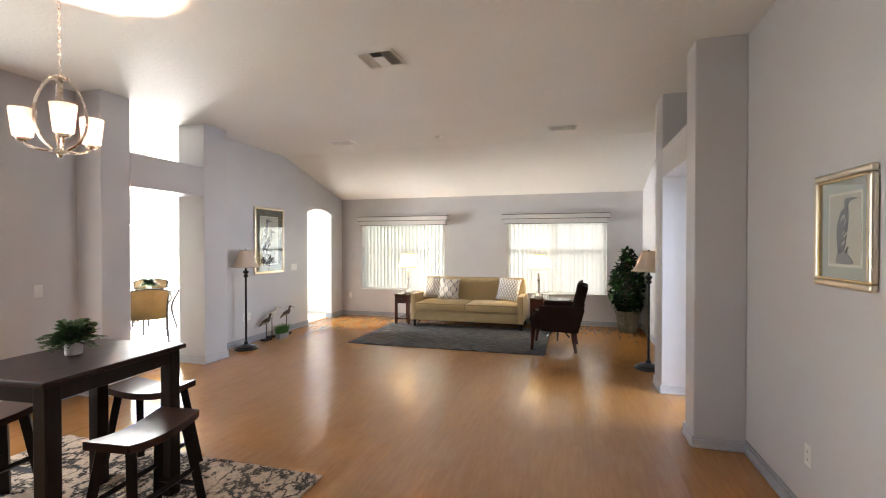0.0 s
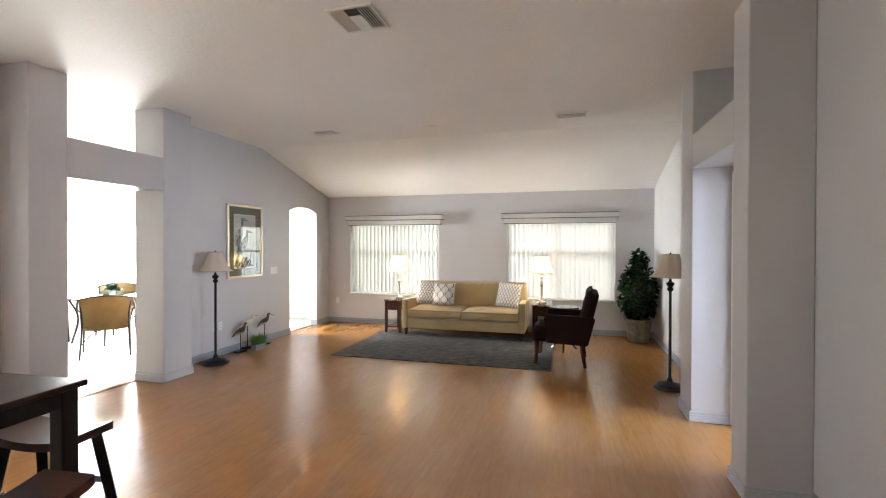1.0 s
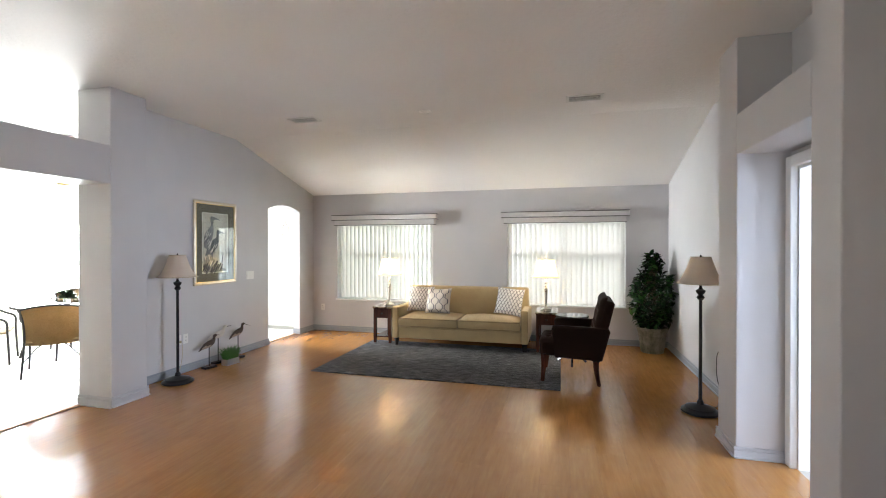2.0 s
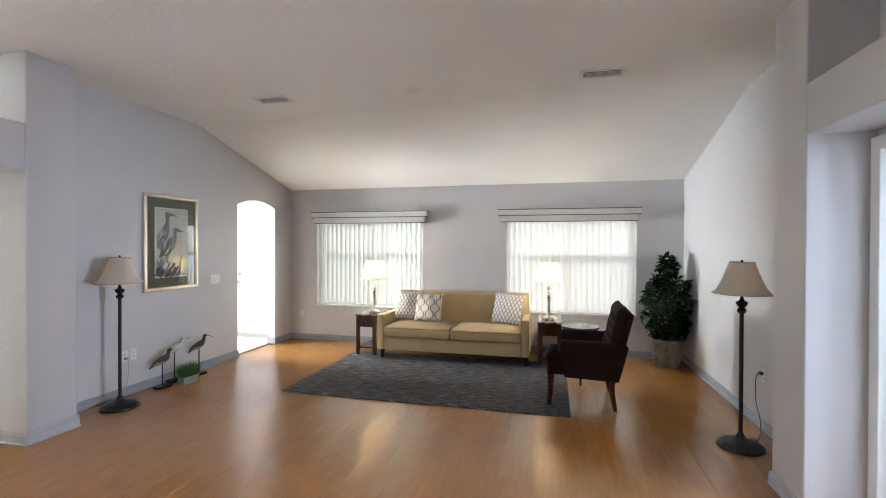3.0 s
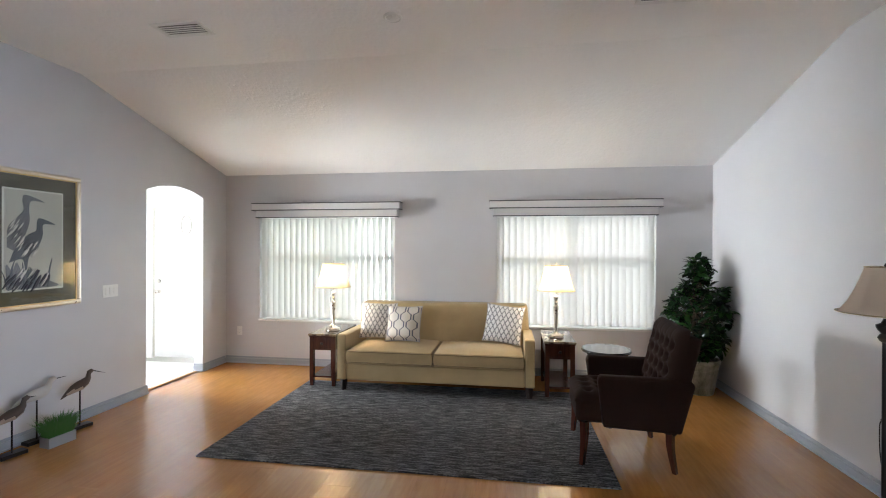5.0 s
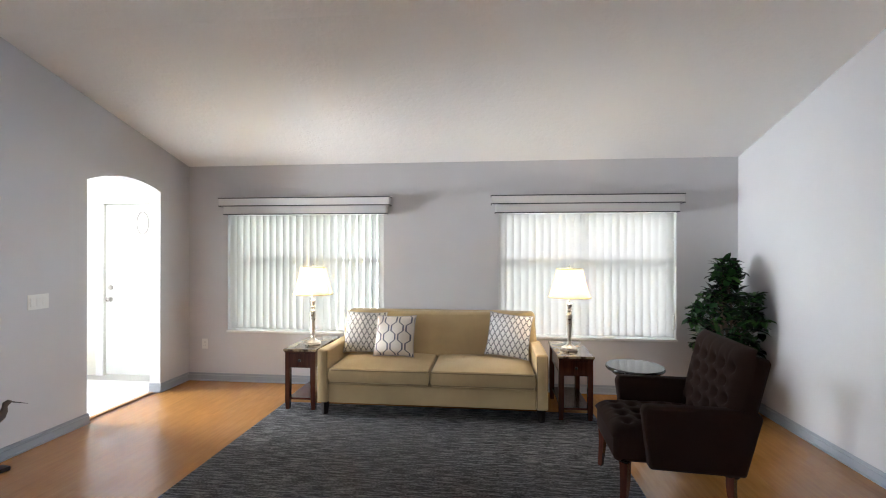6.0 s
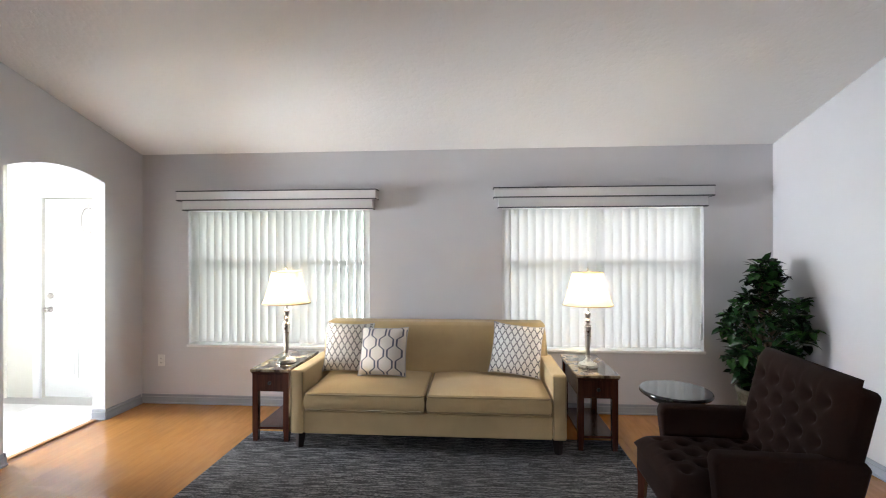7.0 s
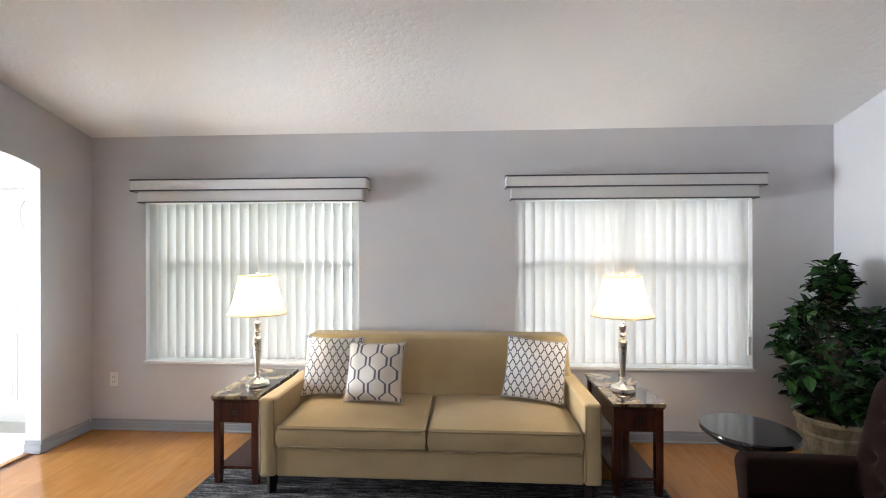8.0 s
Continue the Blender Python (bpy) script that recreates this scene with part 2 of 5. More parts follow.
LAMPSHADE = translucent("ivory_pleated_silk", (0.84, 0.79, 0.66), (0.90, 0.78, 0.54), 0.6, 200)
LINEN = translucent("beige_linen_shade", (0.90, 0.83, 0.75), (0.92, 0.85, 0.76), 0.58, 260)
FROST = translucent("frosted_white_glass", (0.85, 0.84, 0.82), (0.95, 0.93, 0.90), 0.75)
PLASTIC = Mat("white_plastic", (0.78, 0.77, 0.74), 0.35).m
SLOT = Mat("dark_slot", (0.03, 0.03, 0.03), 0.6).m
GOLD = metal("antique_gold_leaf", (0.72, 0.55, 0.28), 0.32)
SILVERGILT = metal("champagne_gilt", (0.70, 0.63, 0.52), 0.3)

# ---- mesh tools ----


def box(bm, x0, x1, y0, y1, z0, z1, bevel=0.0, segs=2):
    """A box in bm, with rounded edges if bevel is given."""
    r = bmesh.ops.create_cube(bm, size=1.0)
    vs = r["verts"]
    for v in vs:
        v.co = Vector(((x0 + x1) / 2 + v.co.x * (x1 - x0), (y0 + y1) / 2 + v.co.y * (y1 - y0), (z0 + z1) / 2 + v.co.z * (z1 - z0)))
    if bevel:
        es = {e for v in vs for e in v.link_edges}
        bmesh.ops.bevel(bm, geom=list(es), offset=bevel, segments=segs, profile=0.5, affect="EDGES")
    return vs


def boxes(*specs, bevel=0.0, segs=2):
    bm = bmesh.new()
    for s in specs:
        box(bm, *s, bevel=bevel, segs=segs)
    return bm


def lathe(profile, n=32, squash=1.0, center=(0, 0, 0), closed=True):
    """A turned shape from (radius, height) pairs, bottom to top."""
    bm = bmesh.new()
    rings = []
    for r, z in profile:
        rings.append([bm.verts.new((center[0] + r * math.cos(2 * math.pi * i / n), center[1] + squash * r * math.sin(2 * math.pi * i / n), center[2] + z)) for i in range(n)])
    for a, b in zip(rings, rings[1:]):
        for i in range(n):
            bm.faces.new((a[i], a[(i + 1) % n], b[(i + 1) % n], b[i]))
    if closed:
        bm.faces.new(rings[0][::-1])
        bm.faces.new(rings[-1])
    return bm


def tube(bm, pts, r, n=8, caps=True):
    """A round bar along points; r is one radius, or one for each point."""
    pts = [Vector(p) for p in pts]
    rs = r if isinstance(r, (list, tuple)) else [r] * len(pts)
    rings = []
    ref = None
    for i, p in enumerate(pts):
        d = (pts[min(i + 1, len(pts) - 1)] - pts[max(i - 1, 0)]).normalized()
        if ref is None:
            ref = Vector((0, 0, 1)) if abs(d.z) < 0.9 else Vector((1, 0, 0))
        a = d.cross(ref).normalized()
        b = d.cross(a).normalized()
        ref = a.cross(d).normalized()
        rings.append([bm.verts.new(p + rs[i] * (math.cos(2 * math.pi * k / n) * a + math.sin(2 * math.pi * k / n) * b)) for k in range(n)])
    for a, b in zip(rings, rings[1:]):
        for k in range(n):
            bm.faces.new((a[k], a[(k + 1) % n], b[(k + 1) % n], b[k]))
    if caps:
        bm.faces.new(rings[0])
        bm.faces.new(rings[-1][::-1])
    return bm


def curve_points(pts, n=8):
    """A smooth line through points (Catmull-Rom)."""
    pts = [Vector(p) for p in pts]
    full = [2 * pts[0] - pts[1]] + pts + [2 * pts[-1] - pts[-2]]
    out = []
    for i in range(1, len(full) - 2):
        p0, p1, p2, p3 = full[i - 1:i + 3]
        for k in range(n):
            t = k / n
            out.append(0.5 * ((2 * p1) + (p2 - p0) * t + (2 * p0 - 5 * p1 + 4 * p2 - p3) * t * t + (3 * p1 - p0 - 3 * p2 + p3) * t ** 3))
    out.append(pts[-1])
    return out


def prism(bm, outline, a, b, axis="y"):
    """An outline of (u, z) pairs pushed from a to b along an axis."""
    def at(u, z, k):
        return (u, k, z) if axis == "y" else (k, u, z)
    lo = [bm.verts.new(at(u, z, a)) for u, z in outline]
    hi = [bm.verts.new(at(u, z, b)) for u, z in outline]
    bm.faces.new(lo)
    bm.faces.new(hi[::-1])
    for i in range(len(lo)):
        j = (i + 1) % len(lo)
        bm.faces.new((lo[i], hi[i], hi[j], lo[j]))
    return bm


def mesh_of(name, bm, material, smooth=False, angle=35):
    bmesh.ops.recalc_face_normals(bm, faces=bm.faces)
    if smooth:
        for f in bm.faces:
            f.smooth = True
        for e in bm.edges:
            if len(e.link_faces) == 2:
                a, b = sorted(f.calc_area() for f in e.link_faces)
                turn = e.calc_face_angle(0.0)
                e.smooth = turn < radians(angle) and (turn < 0.15 or b < 7 * a)
    me = bpy.data.meshes.new(name)
    bm.to_mesh(me)
    bm.free()
    for m in (material if isinstance(material, (list, tuple)) else [material]):
        me.materials.append(m)
    return me


def part(name, bm, material, parent, label="", smooth=True):
    ob = new(name, mesh_of(name, bm, material, smooth))
    ob.parent = parent
    return tagged(ob, label)


def thing(name, label, category, m=None, group=""):
    ob = new(name)
    ob.empty_display_size = 0.1
    if m is not None:
        ob.matrix_world = m
    return tagged(ob, label, category, group, "")


def solid(name, bm, material, label, category, m=None, group="", smooth=True):
    ob = new(name, mesh_of(name, bm, material, smooth))
    if m is not None:
        ob.matrix_world = m
    return tagged(ob, label, category, group)


def structure(name, bm, material, label="", category="", smooth=False):
    ob = new(name, mesh_of(name, bm, material, smooth))
    return tagged(ob, label, category, "", "structure")


# ---- the shell ----
LX, RX, FY, BY, TOP, EAVE, BREAK = -5.0, 0.925, 10.02, -3.0, 3.0, 2.44, 8.0
WL, WR = (-4.525, -2.725, 0.575, 1.93), (-1.475, 0.33, 0.575, 1.93)

structure("wall_far", boxes(
    (LX - 0.12, WL[0], FY, FY + 0.2, 0, 2.6), (WL[1], WR[0], FY, FY + 0.2, 0, 2.6), (WR[1], RX + 0.12, FY, FY + 0.2, 0, 2.6),
    (WL[0], WL[1], FY, FY + 0.2, 0, WL[2]), (WL[0], WL[1], FY, FY + 0.2, WL[3], 2.6),
    (WR[0], WR[1], FY, FY + 0.2, 0, WR[2]), (WR[0], WR[1], FY, FY + 0.2, WR[3], 2.6)), WALL, "grey lilac painted wall with two windows", "wall")


def arch_wall():
    """Wall with the low-arched opening to the entry."""
    bm = boxes((LX - 0.12, LX, 6.3, 8.71, 0, 3.1), (LX - 0.12, LX, 9.57, FY, 0, 3.1))
    y0, y1 = 8.71, 9.57
    pts = [(y0, 3.1)] + [(y0 + (y1 - y0) * i / 14, 2.095 + 0.085 * (1 - (2 * i / 14 - 1) ** 2)) for i in range(15)] + [(y1, 3.1)]
    prism(bm, pts, LX - 0.12, LX, "x")
    return bm


structure("wall_left", arch_wall(), WALL, "grey lilac wall with an arched opening", "wall")
# The opening at y 1.5 to 3.5 is added for the dining fill light.
structure("wall_dining_left", boxes((LX - 0.12, LX, BY, 1.5, 0, 3.1), (LX - 0.12, LX, 3.5, 4.68, 0, 3.1), (LX - 0.12, LX, 1.5, 3.5, 0, 0.6), (LX - 0.12, LX, 1.5, 3.5, 2.2, 3.1)), WALL, "grey lilac painted dining wall", "wall")

FLX, FLB = -4.68, -5.08
structure("wall_pass_through_left", boxes(
    (FLB, FLX, 4.675, 4.98, 0, TOP), (FLB, FLX, 5.95, 6.325, 0, TOP), (FLB, FLX, 4.98, 5.95, 2.095, 2.45), bevel=0.008),
    WALL, "thick grey wall with a doorway and an open ledge above", "wall")
FRX = 0.585
structure("wall_pass_through_right", boxes(
    (FRX, RX, 5.09, 5.345, 0, TOP), (FRX, RX, 6.33, 6.70, 0, TOP), (FRX, RX, 5.345, 6.33, 2.165, 2.45), bevel=0.008),
    WALL, "thick grey wall with a recessed doorway and a niche above", "wall")
DR = (5.42, 6.24, 2.05)
structure("wall_right", boxes(
    (RX, RX + 0.12, BY, DR[0], 0, 3.1), (RX, RX + 0.12, DR[1], FY, 0, 3.1), (RX, RX + 0.12, DR[0], DR[1], DR[2], 3.1)), WALL, "grey lilac painted wall", "wall")
structure("wall_back", boxes((LX - 0.12, RX + 0.12, BY - 0.15, BY, 0, 3.1)),
          WALL, "plain grey wall behind the dining area", "wall")
bm = bmesh.new()
prism(bm, [(BY - 0.15, TOP), (BREAK, TOP), (FY + 0.2, EAVE - 0.055), (FY + 0.2, EAVE + 0.1), (BREAK, TOP + 0.15), (BY - 0.15, TOP + 0.15)], LX - 0.12, RX + 0.12, "x")
structure("ceiling", bm, CEIL, "white knockdown-textured ceiling sloping down to the windows", "ceiling")
structure("floor_base", boxes((LX - 0.12, RX + 0.12, BY - 0.15, FY + 0.2, -0.12, -0.004)), JOINT, "dark underlay below the floor planks", "floor")
structure("ground", boxes((-60, 60, -60, 60, -0.3, -0.16)), painted("lawn_green", (0.09, 0.14, 0.04), 0.9, 8, 0.6, 0.2), "green lawn outside the house", "lawn")

# nook and entry behind the left wall
structure("wall_nook", boxes((-9.15, -9.0, 3.3, 7.85, 0, 3.1), (-9.15, -9.0, 9.75, 10.3, 0, 3.1), (-9.15, -9, 7.85, 9.75, 0, 0.53), (-9.15, -9, 7.85, 9.75, 1.97, 3.1),
                             (-9.15, LX - 0.12, 3.3, 3.45, 0, 3.1), (-9.0, -7.95, 10.15, 10.3, 0, 3.1)), CREAM, "cream wall of the breakfast nook", "wall")
structure("ceiling_nook", prism(bmesh.new(), [(LX - 0.12, 3.0), (-7.6, 3.0), (-9.15, 2.42), (-9.15, 3.15), (LX - 0.12, 3.15)], 3.3, 10.3, "y"), CEIL, "white ceiling of the nook", "ceiling")
ED = (-6.115, -5.25, 2.03)
structure("wall_entry", boxes((-7.95, ED[0], 10.07, 10.25, 0, 3.0), (ED[1], LX - 0.12, 10.07, 10.25, 0, 3.0), (ED[0], ED[1], 10.07, 10.25, ED[2], 3.0)), CREAM, "cream entry wall around a white door", "wall")
# Added stub, out of view, keeps the nook window's light off the door.
structure("wall_entry_return", boxes((-6.62, -6.50, 9.36, 10.07, 0, 3.0)), CREAM, "unseen cream stub wall added to shield the entry door from light", "wall")
structure("floor_tile_bed", boxes((-9.0, LX - 0.12, 3.45, 10.15, -0.12, -0.004), (LX - 0.12, -5.05, 4.98, 5.95, -0.004, -0.002)), GROUT, "grey grout between white floor tiles", "floor")

# room behind the right doorway
structure("wall_bedroom", boxes((3.6, 3.75, 3.5, 4.7, 0, 2.6), (3.6, 3.75, 6.1, 8.0, 0, 2.6), (3.6, 3.75, 4.7, 6.1, 0, 0.9), (3.6, 3.75, 4.7, 6.1, 2.1, 2.6),
                                (RX + 0.12, 3.75, 3.5, 3.65, 0, 2.6), (RX + 0.12, 3.75, 7.85, 8.0, 0, 2.6)), WHITE, "pale wall of the room beyond the doorway", "wall")
structure("ceiling_bedroom", boxes((RX + 0.12, 3.75, 3.5, 8.0, 2.6, 2.75)), CEIL, "white ceiling of the room beyond", "ceiling")
structure("floor_bedroom", boxes((RX, 3.75, 3.5, 8.0, -0.12, 0.0)), painted("beige_carpet", (0.45, 0.40, 0.34), 0.95, 200, 0.5), "beige carpet in the room beyond", "floor")

structure("backdrop", boxes((-14, 10, 14.0, 14.1, -0.16, 9)), outdoors_material(), "glowing backdrop of trees and sky outside the windows", "backdrop")

# ---- windows, blinds, trim ----


def window(name, spec, label):
    """White sash window set deep in its opening, with panes."""
    x0, x1, z0, z1 = spec
    w = tagged(new(name), label, "window", "", "structure")
    y0, y1 = FY + 0.12, FY + 0.17
    mid, cx = 1.375, (x0 + x1) / 2
    part("window_frame", boxes((x0, x0 + 0.05, y0, y1, z0, z1), (x1 - 0.05, x1, y0, y1, z0, z1), (x0 + 0.05, x1 - 0.05, y0, y1, z0, z0 + 0.05),
                               (x0 + 0.05, x1 - 0.05, y0, y1, z1 - 0.05, z1), (cx - 0.02, cx + 0.02, y0, y1, z0 + 0.05, z1 - 0.05), bevel=0.004, segs=1), WHITE, w)
    for a, b in ((x0 + 0.05, cx - 0.02), (cx + 0.02, x1 - 0.05)):
        part("meeting_rail", boxes((a, b, y0 - 0.012, y1, mid - 0.021, mid + 0.021), bevel=0.004, segs=1), WHITE, w)
        for c, d in ((z0 + 0.05, mid - 0.021), (mid + 0.021, z1 - 0.05)):
            p = part("pane", boxes((a, b, y0 + 0.02, y0 + 0.026, c, d)), GLASS, w, "", False)
            p.visible_shadow = False
    part("window_sill", boxes((x0 - 0.012, x1 + 0.012, FY - 0.018, FY + 0.118, z0 - 0.02, z0 + 0.005), bevel=0.004), SILL, w, "white marble sill")
    return w


window("window_1", WL, "white sash window behind half-open vertical blinds")
window("window_2", WR, "white sash window behind closed vertical blinds")


def slat_mesh(height):
    """One vertical blind slat, hanging from z = 0, softly curved."""
    bm = bmesh.new()
    n, w = 6, 0.089
    lo, hi = [], []
    for i in range(n + 1):
        u = (i / n - 0.5) * w
        d = 0.010 * (1 - (2 * i / n - 1) ** 2)
        hi.append(bm.verts.new((u, d, 0)))
        lo.append(bm.verts.new((u, d, -height)))
    for i in range(n):
        bm.faces.new((lo[i], lo[i + 1], hi[i + 1], hi[i]))
    return mesh_of("slat", bm, SLAT, True, 80)


def vertical_blind(spec, angle_of, label):
    x0, x1, z0, z1 = spec
    y = FY + 0.055
    blind = thing("vertical_blind", label, "blind", pose(0, 0, 0))
    part("head_rail", boxes((x0 + 0.01, x1 - 0.01, y - 0.022, y + 0.022, z1 - 0.045, z1 - 0.002), bevel=0.004, segs=1), PLASTIC, blind)
    n = 23
    me = slat_mesh(z1 - z0 - 0.066)
    for i in range(n):
        s = new("slat", me)
        s.parent = blind
        k = i / (n - 1)
        s.matrix_local = pose(x0 + 0.045 + (x1 - x0 - 0.09) * k, y, z1 - 0.05, 0, 0, angle_of(k) + random.uniform(-2.5, 2.5))
    bm = bmesh.new()
    tube(bm, [(x0 + 0.02, y, z0 + 0.03), (x1 - 0.02, y, z0 + 0.03)], 0.0016, 5)
    part("bead_chain", bm, PLASTIC, blind, "thin white bead chain")
    bm = bmesh.new()
    tube(bm, [(x1 - 0.012, y - 0.03, z1 - 0.06), (x1 - 0.012, y - 0.03, z0 + 0.25)], 0.003, 6)
    box(bm, x1 - 0.02, x1 - 0.004, y - 0.04, y - 0.02, z0 + 0.1, z0 + 0.25, 0.003, 1)
    part("pull_cord", bm, PLASTIC, blind, "white pull cord with weight")
    return blind


vertical_blind(WL, lambda k: 34 + 22 * min(1, max(0, (k - 0.3) / 0.3)), "white vertical blind, half of its slats turned open")
vertical_blind(WR, lambda k: -27, "white vertical blind with its slats turned nearly shut")


def valance(x0, x1, label):
    """Stepped fabric valance with dark piping."""
    v = thing("window_valance", label, "valance")
    for name, a, b, y, z0, z1 in (("upper_tier", x0, x1, FY - 0.125, 1.972, 2.06), ("lower_tier", x0 + 0.04, x1 - 0.04, FY - 0.095, 1.885, 1.972)):
        part(name, boxes((a, b, y, y + 0.02, z0, z1), (a, a + 0.02, y + 0.02, FY - 0.001, z0, z1), (b - 0.02, b, y + 0.02, FY - 0.001, z0, z1), bevel=0.004), SHEER, v)
    for y, z, a, b in ((FY - 0.127, 2.06, x0 - 0.004, x1 + 0.004), (FY - 0.127, 1.974, x0 - 0.002, x1 + 0.002), (FY - 0.097, 1.884, x0 + 0.038, x1 - 0.038)):
        bm = bmesh.new()
        tube(bm, [(a, FY - 0.004, z), (a, y + 0.006, z), (a + 0.006, y, z), (b - 0.006, y, z), (b, y + 0.006, z), (b, FY - 0.004, z)], 0.006, 6)
        part("piping", bm, PIPING, v, "dark grey piping")
    part("dust_board", boxes((x0 + 0.02, x1 - 0.02, FY - 0.105, FY - 0.002, 2.035, 2.05)), WHITE, v)
    return v


valance(-4.565, -2.64, "white two-tier window valance edged with dark piping")
valance(-1.552, 0.365, "white two-tier window valance edged with dark piping")


def skirting(name, runs, material, h=0.09, label="blue-grey painted baseboard"):
    """Moulded baseboard; runs are (x0, y0, x1, y1, nx, ny) with the way out of the wall."""
    bm = bmesh.new()
    for x0, y0, x1, y1, nx, ny in runs:
        for t, z0, z1 in ((0.014, 0, h * 0.72), (0.009, h * 0.72, h), (0.024, 0, 0.014)):
            xs, ys = sorted((x0, x1)), sorted((y0, y1))
            if nx:
                xs = sorted((x0, x0 + nx * t))
            else:
                ys = sorted((y0, y0 + ny * t))
            box(bm, xs[0], xs[1], ys[0], ys[1], z0 + 0.0005, z1, 0.002, 1)
    return structure(name, bm, material, label, "baseboard")


skirting("baseboard_far", [(LX, FY, RX, FY, 0, -1)], BASE)
skirting("baseboard_left", [(LX, 6.325, LX, 8.71, 1, 0), (LX, 9.57, LX, FY - 0.026, 1, 0), (LX - 0.12, 8.71, LX + 0.014, 8.71, 0, 1), (LX - 0.12, 9.57, LX + 0.014, 9.57, 0, -1)], BASE)
skirting("baseboard_right", [(RX, 6.70, RX, FY - 0.026, -1, 0), (RX, BY, RX, 5.09, -1, 0)], BASE)
skirting("baseboard_dining", [(LX, BY, LX, 4.675, 1, 0)], BASE)
PALE = painted("pale_grey_trim_paint", (0.5, 0.5, 0.53), 0.45, 60, 0.05)
skirting("baseboard_pass_left", [(FLX, 4.675, FLX, 4.98, 1, 0), (FLX, 5.95, FLX, 6.325, 1, 0), (FLB, 5.95, FLX + 0.014, 5.95, 0, -1), (FLB, 4.98, FLX + 0.014, 4.98, 0, 1),
                                 (LX, 6.325, FLX + 0.014, 6.325, 0, 1), (LX, 4.675, FLX + 0.014, 4.675, 0, -1)], PALE, 0.1, "pale grey baseboard")
skirting("baseboard_pass_right", [(FRX, 5.09, FRX, 5.345, -1, 0), (FRX, 6.33, FRX, 6.70, -1, 0), (FRX - 0.014, 6.33, RX, 6.33, 0, -1), (FRX - 0.014, 5.345, RX, 5.345, 0, 1),
                                  (FRX - 0.014, 5.09, RX, 5.09, 0, -1), (FRX - 0.014, 6.70, RX, 6.70, 0, 1)], PALE, 0.08, "pale grey baseboard")
structure("threshold", boxes((-5.075, -5.03, 4.99, 5.94, -0.001, 0.008), (-5.105, -5.06, 8.73, 9.55, -0.001, 0.008), bevel=0.003), wooden("honey_threshold", (0.36, 0.16, 0.05), (0.5, 0.25, 0.09), 0.3, "Y"), "wooden threshold strip between laminate and tile", "threshold")


def casing(name, axis, at, a, b, top, out, w=0.075, t=0.018):
    """White door casing round an opening; out is the side that it stands proud of."""
    bm = bmesh.new()
    lo, hi = sorted((at, at + out * t))
    for u0, u1, z0, z1 in ((a - w, a, 0, top + w), (b, b + w, 0, top + w), (a, b, top, top + w)):
        if axis == "y":
            box(bm, u0, u1, lo, hi, z0, z1, 0.004, 1)
        else:
            box(bm, lo, hi, u0, u1, z0, z1, 0.004, 1)
    return structure(name, bm, WHITE, "white painted door casing", "trim")


casing("trim_entry_door", "y", 10.07, ED[0], ED[1], ED[2], -1, 0.09)
casing("trim_bedroom_door", "x", RX, DR[0], DR[1], DR[2], -1, 0.075, 0.045)
structure("door_jamb", boxes((RX - 0.001, RX + 0.125, DR[0] + 0.001, DR[0] + 0.018, 0, DR[2]), (RX - 0.001, RX + 0.125, DR[1] - 0.018, DR[1] - 0.001, 0, DR[2]), (RX - 0.001, RX + 0.125, DR[0] + 0.018, DR[1] - 0.018, DR[2] - 0.018, DR[2] - 0.001)), WHITE, "white door jamb", "trim")


def entry_door():
    d = tagged(new("door_1"), "white six-panel entry door, shut", "door", "", "structure")
    x0, x1, y = ED[0] + 0.006, ED[1] - 0.006, 10.09
    w = x1 - x0
    part("door_leaf", boxes((x0, x1, y, y + 0.04, 0.012, ED[2] - 0.006), bevel=0.003, segs=1), WHITE, d)
    for col in (0, 1):
        a = x0 + 0.11 + col * (w - 0.11) / 2
        b = a + (w - 0.33) / 2
        for z0, z1 in ((0.2, 0.78), (0.92, 1.5), (1.62, 1.9)):
            bm = boxes((a, b, y - 0.006, y + 0.001, z0, z1), bevel=0.005, segs=1)
            box(bm, a + 0.04, b - 0.04, y - 0.011, y - 0.005, z0 + 0.04, z1 - 0.04, 0.004, 1)
            part("door_panel", bm, WHITE, d)
    k = lathe([(0.028, 0), (0.028, 0.008), (0.012, 0.012), (0.012, 0.035), (0.026, 0.045), (0.028, 0.06), (0.015, 0.07)], 20)
    bmesh.ops.rotate(k, verts=k.verts, matrix=Matrix.Rotation(radians(90), 3, "X"))
    bmesh.ops.translate(k, verts=k.verts, vec=(x0 + 0.07, y, 0.9))
    part("door_knob", k, PEWTER, d, "round satin metal knob")
    k = lathe([(0.03, 0), (0.03, 0.01), (0.02, 0.022)], 20)
    bmesh.ops.rotate(k, verts=k.verts, matrix=Matrix.Rotation(radians(90), 3, "X"))
    bmesh.ops.translate(k, verts=k.verts, vec=(x0 + 0.07, y, 1.04))
    part("deadbolt", k, PEWTER, d, "round satin metal deadbolt")


entry_door()
bm = bmesh.new()
tube(bm, [(-5.62 + 0.075 * math.cos(a), 10.072, 1.80 + 0.13 * math.sin(a)) for a in [2 * math.pi * i / 28 for i in range(29)]], 0.006, 6)
tube(bm, [(-5.62, 10.075, 1.925), (-5.62, 10.075, 1.99)], 0.004, 6)
solid("door_ring", bm, PEWTER, "thin oval metal ring hung on the white door", "ornament")


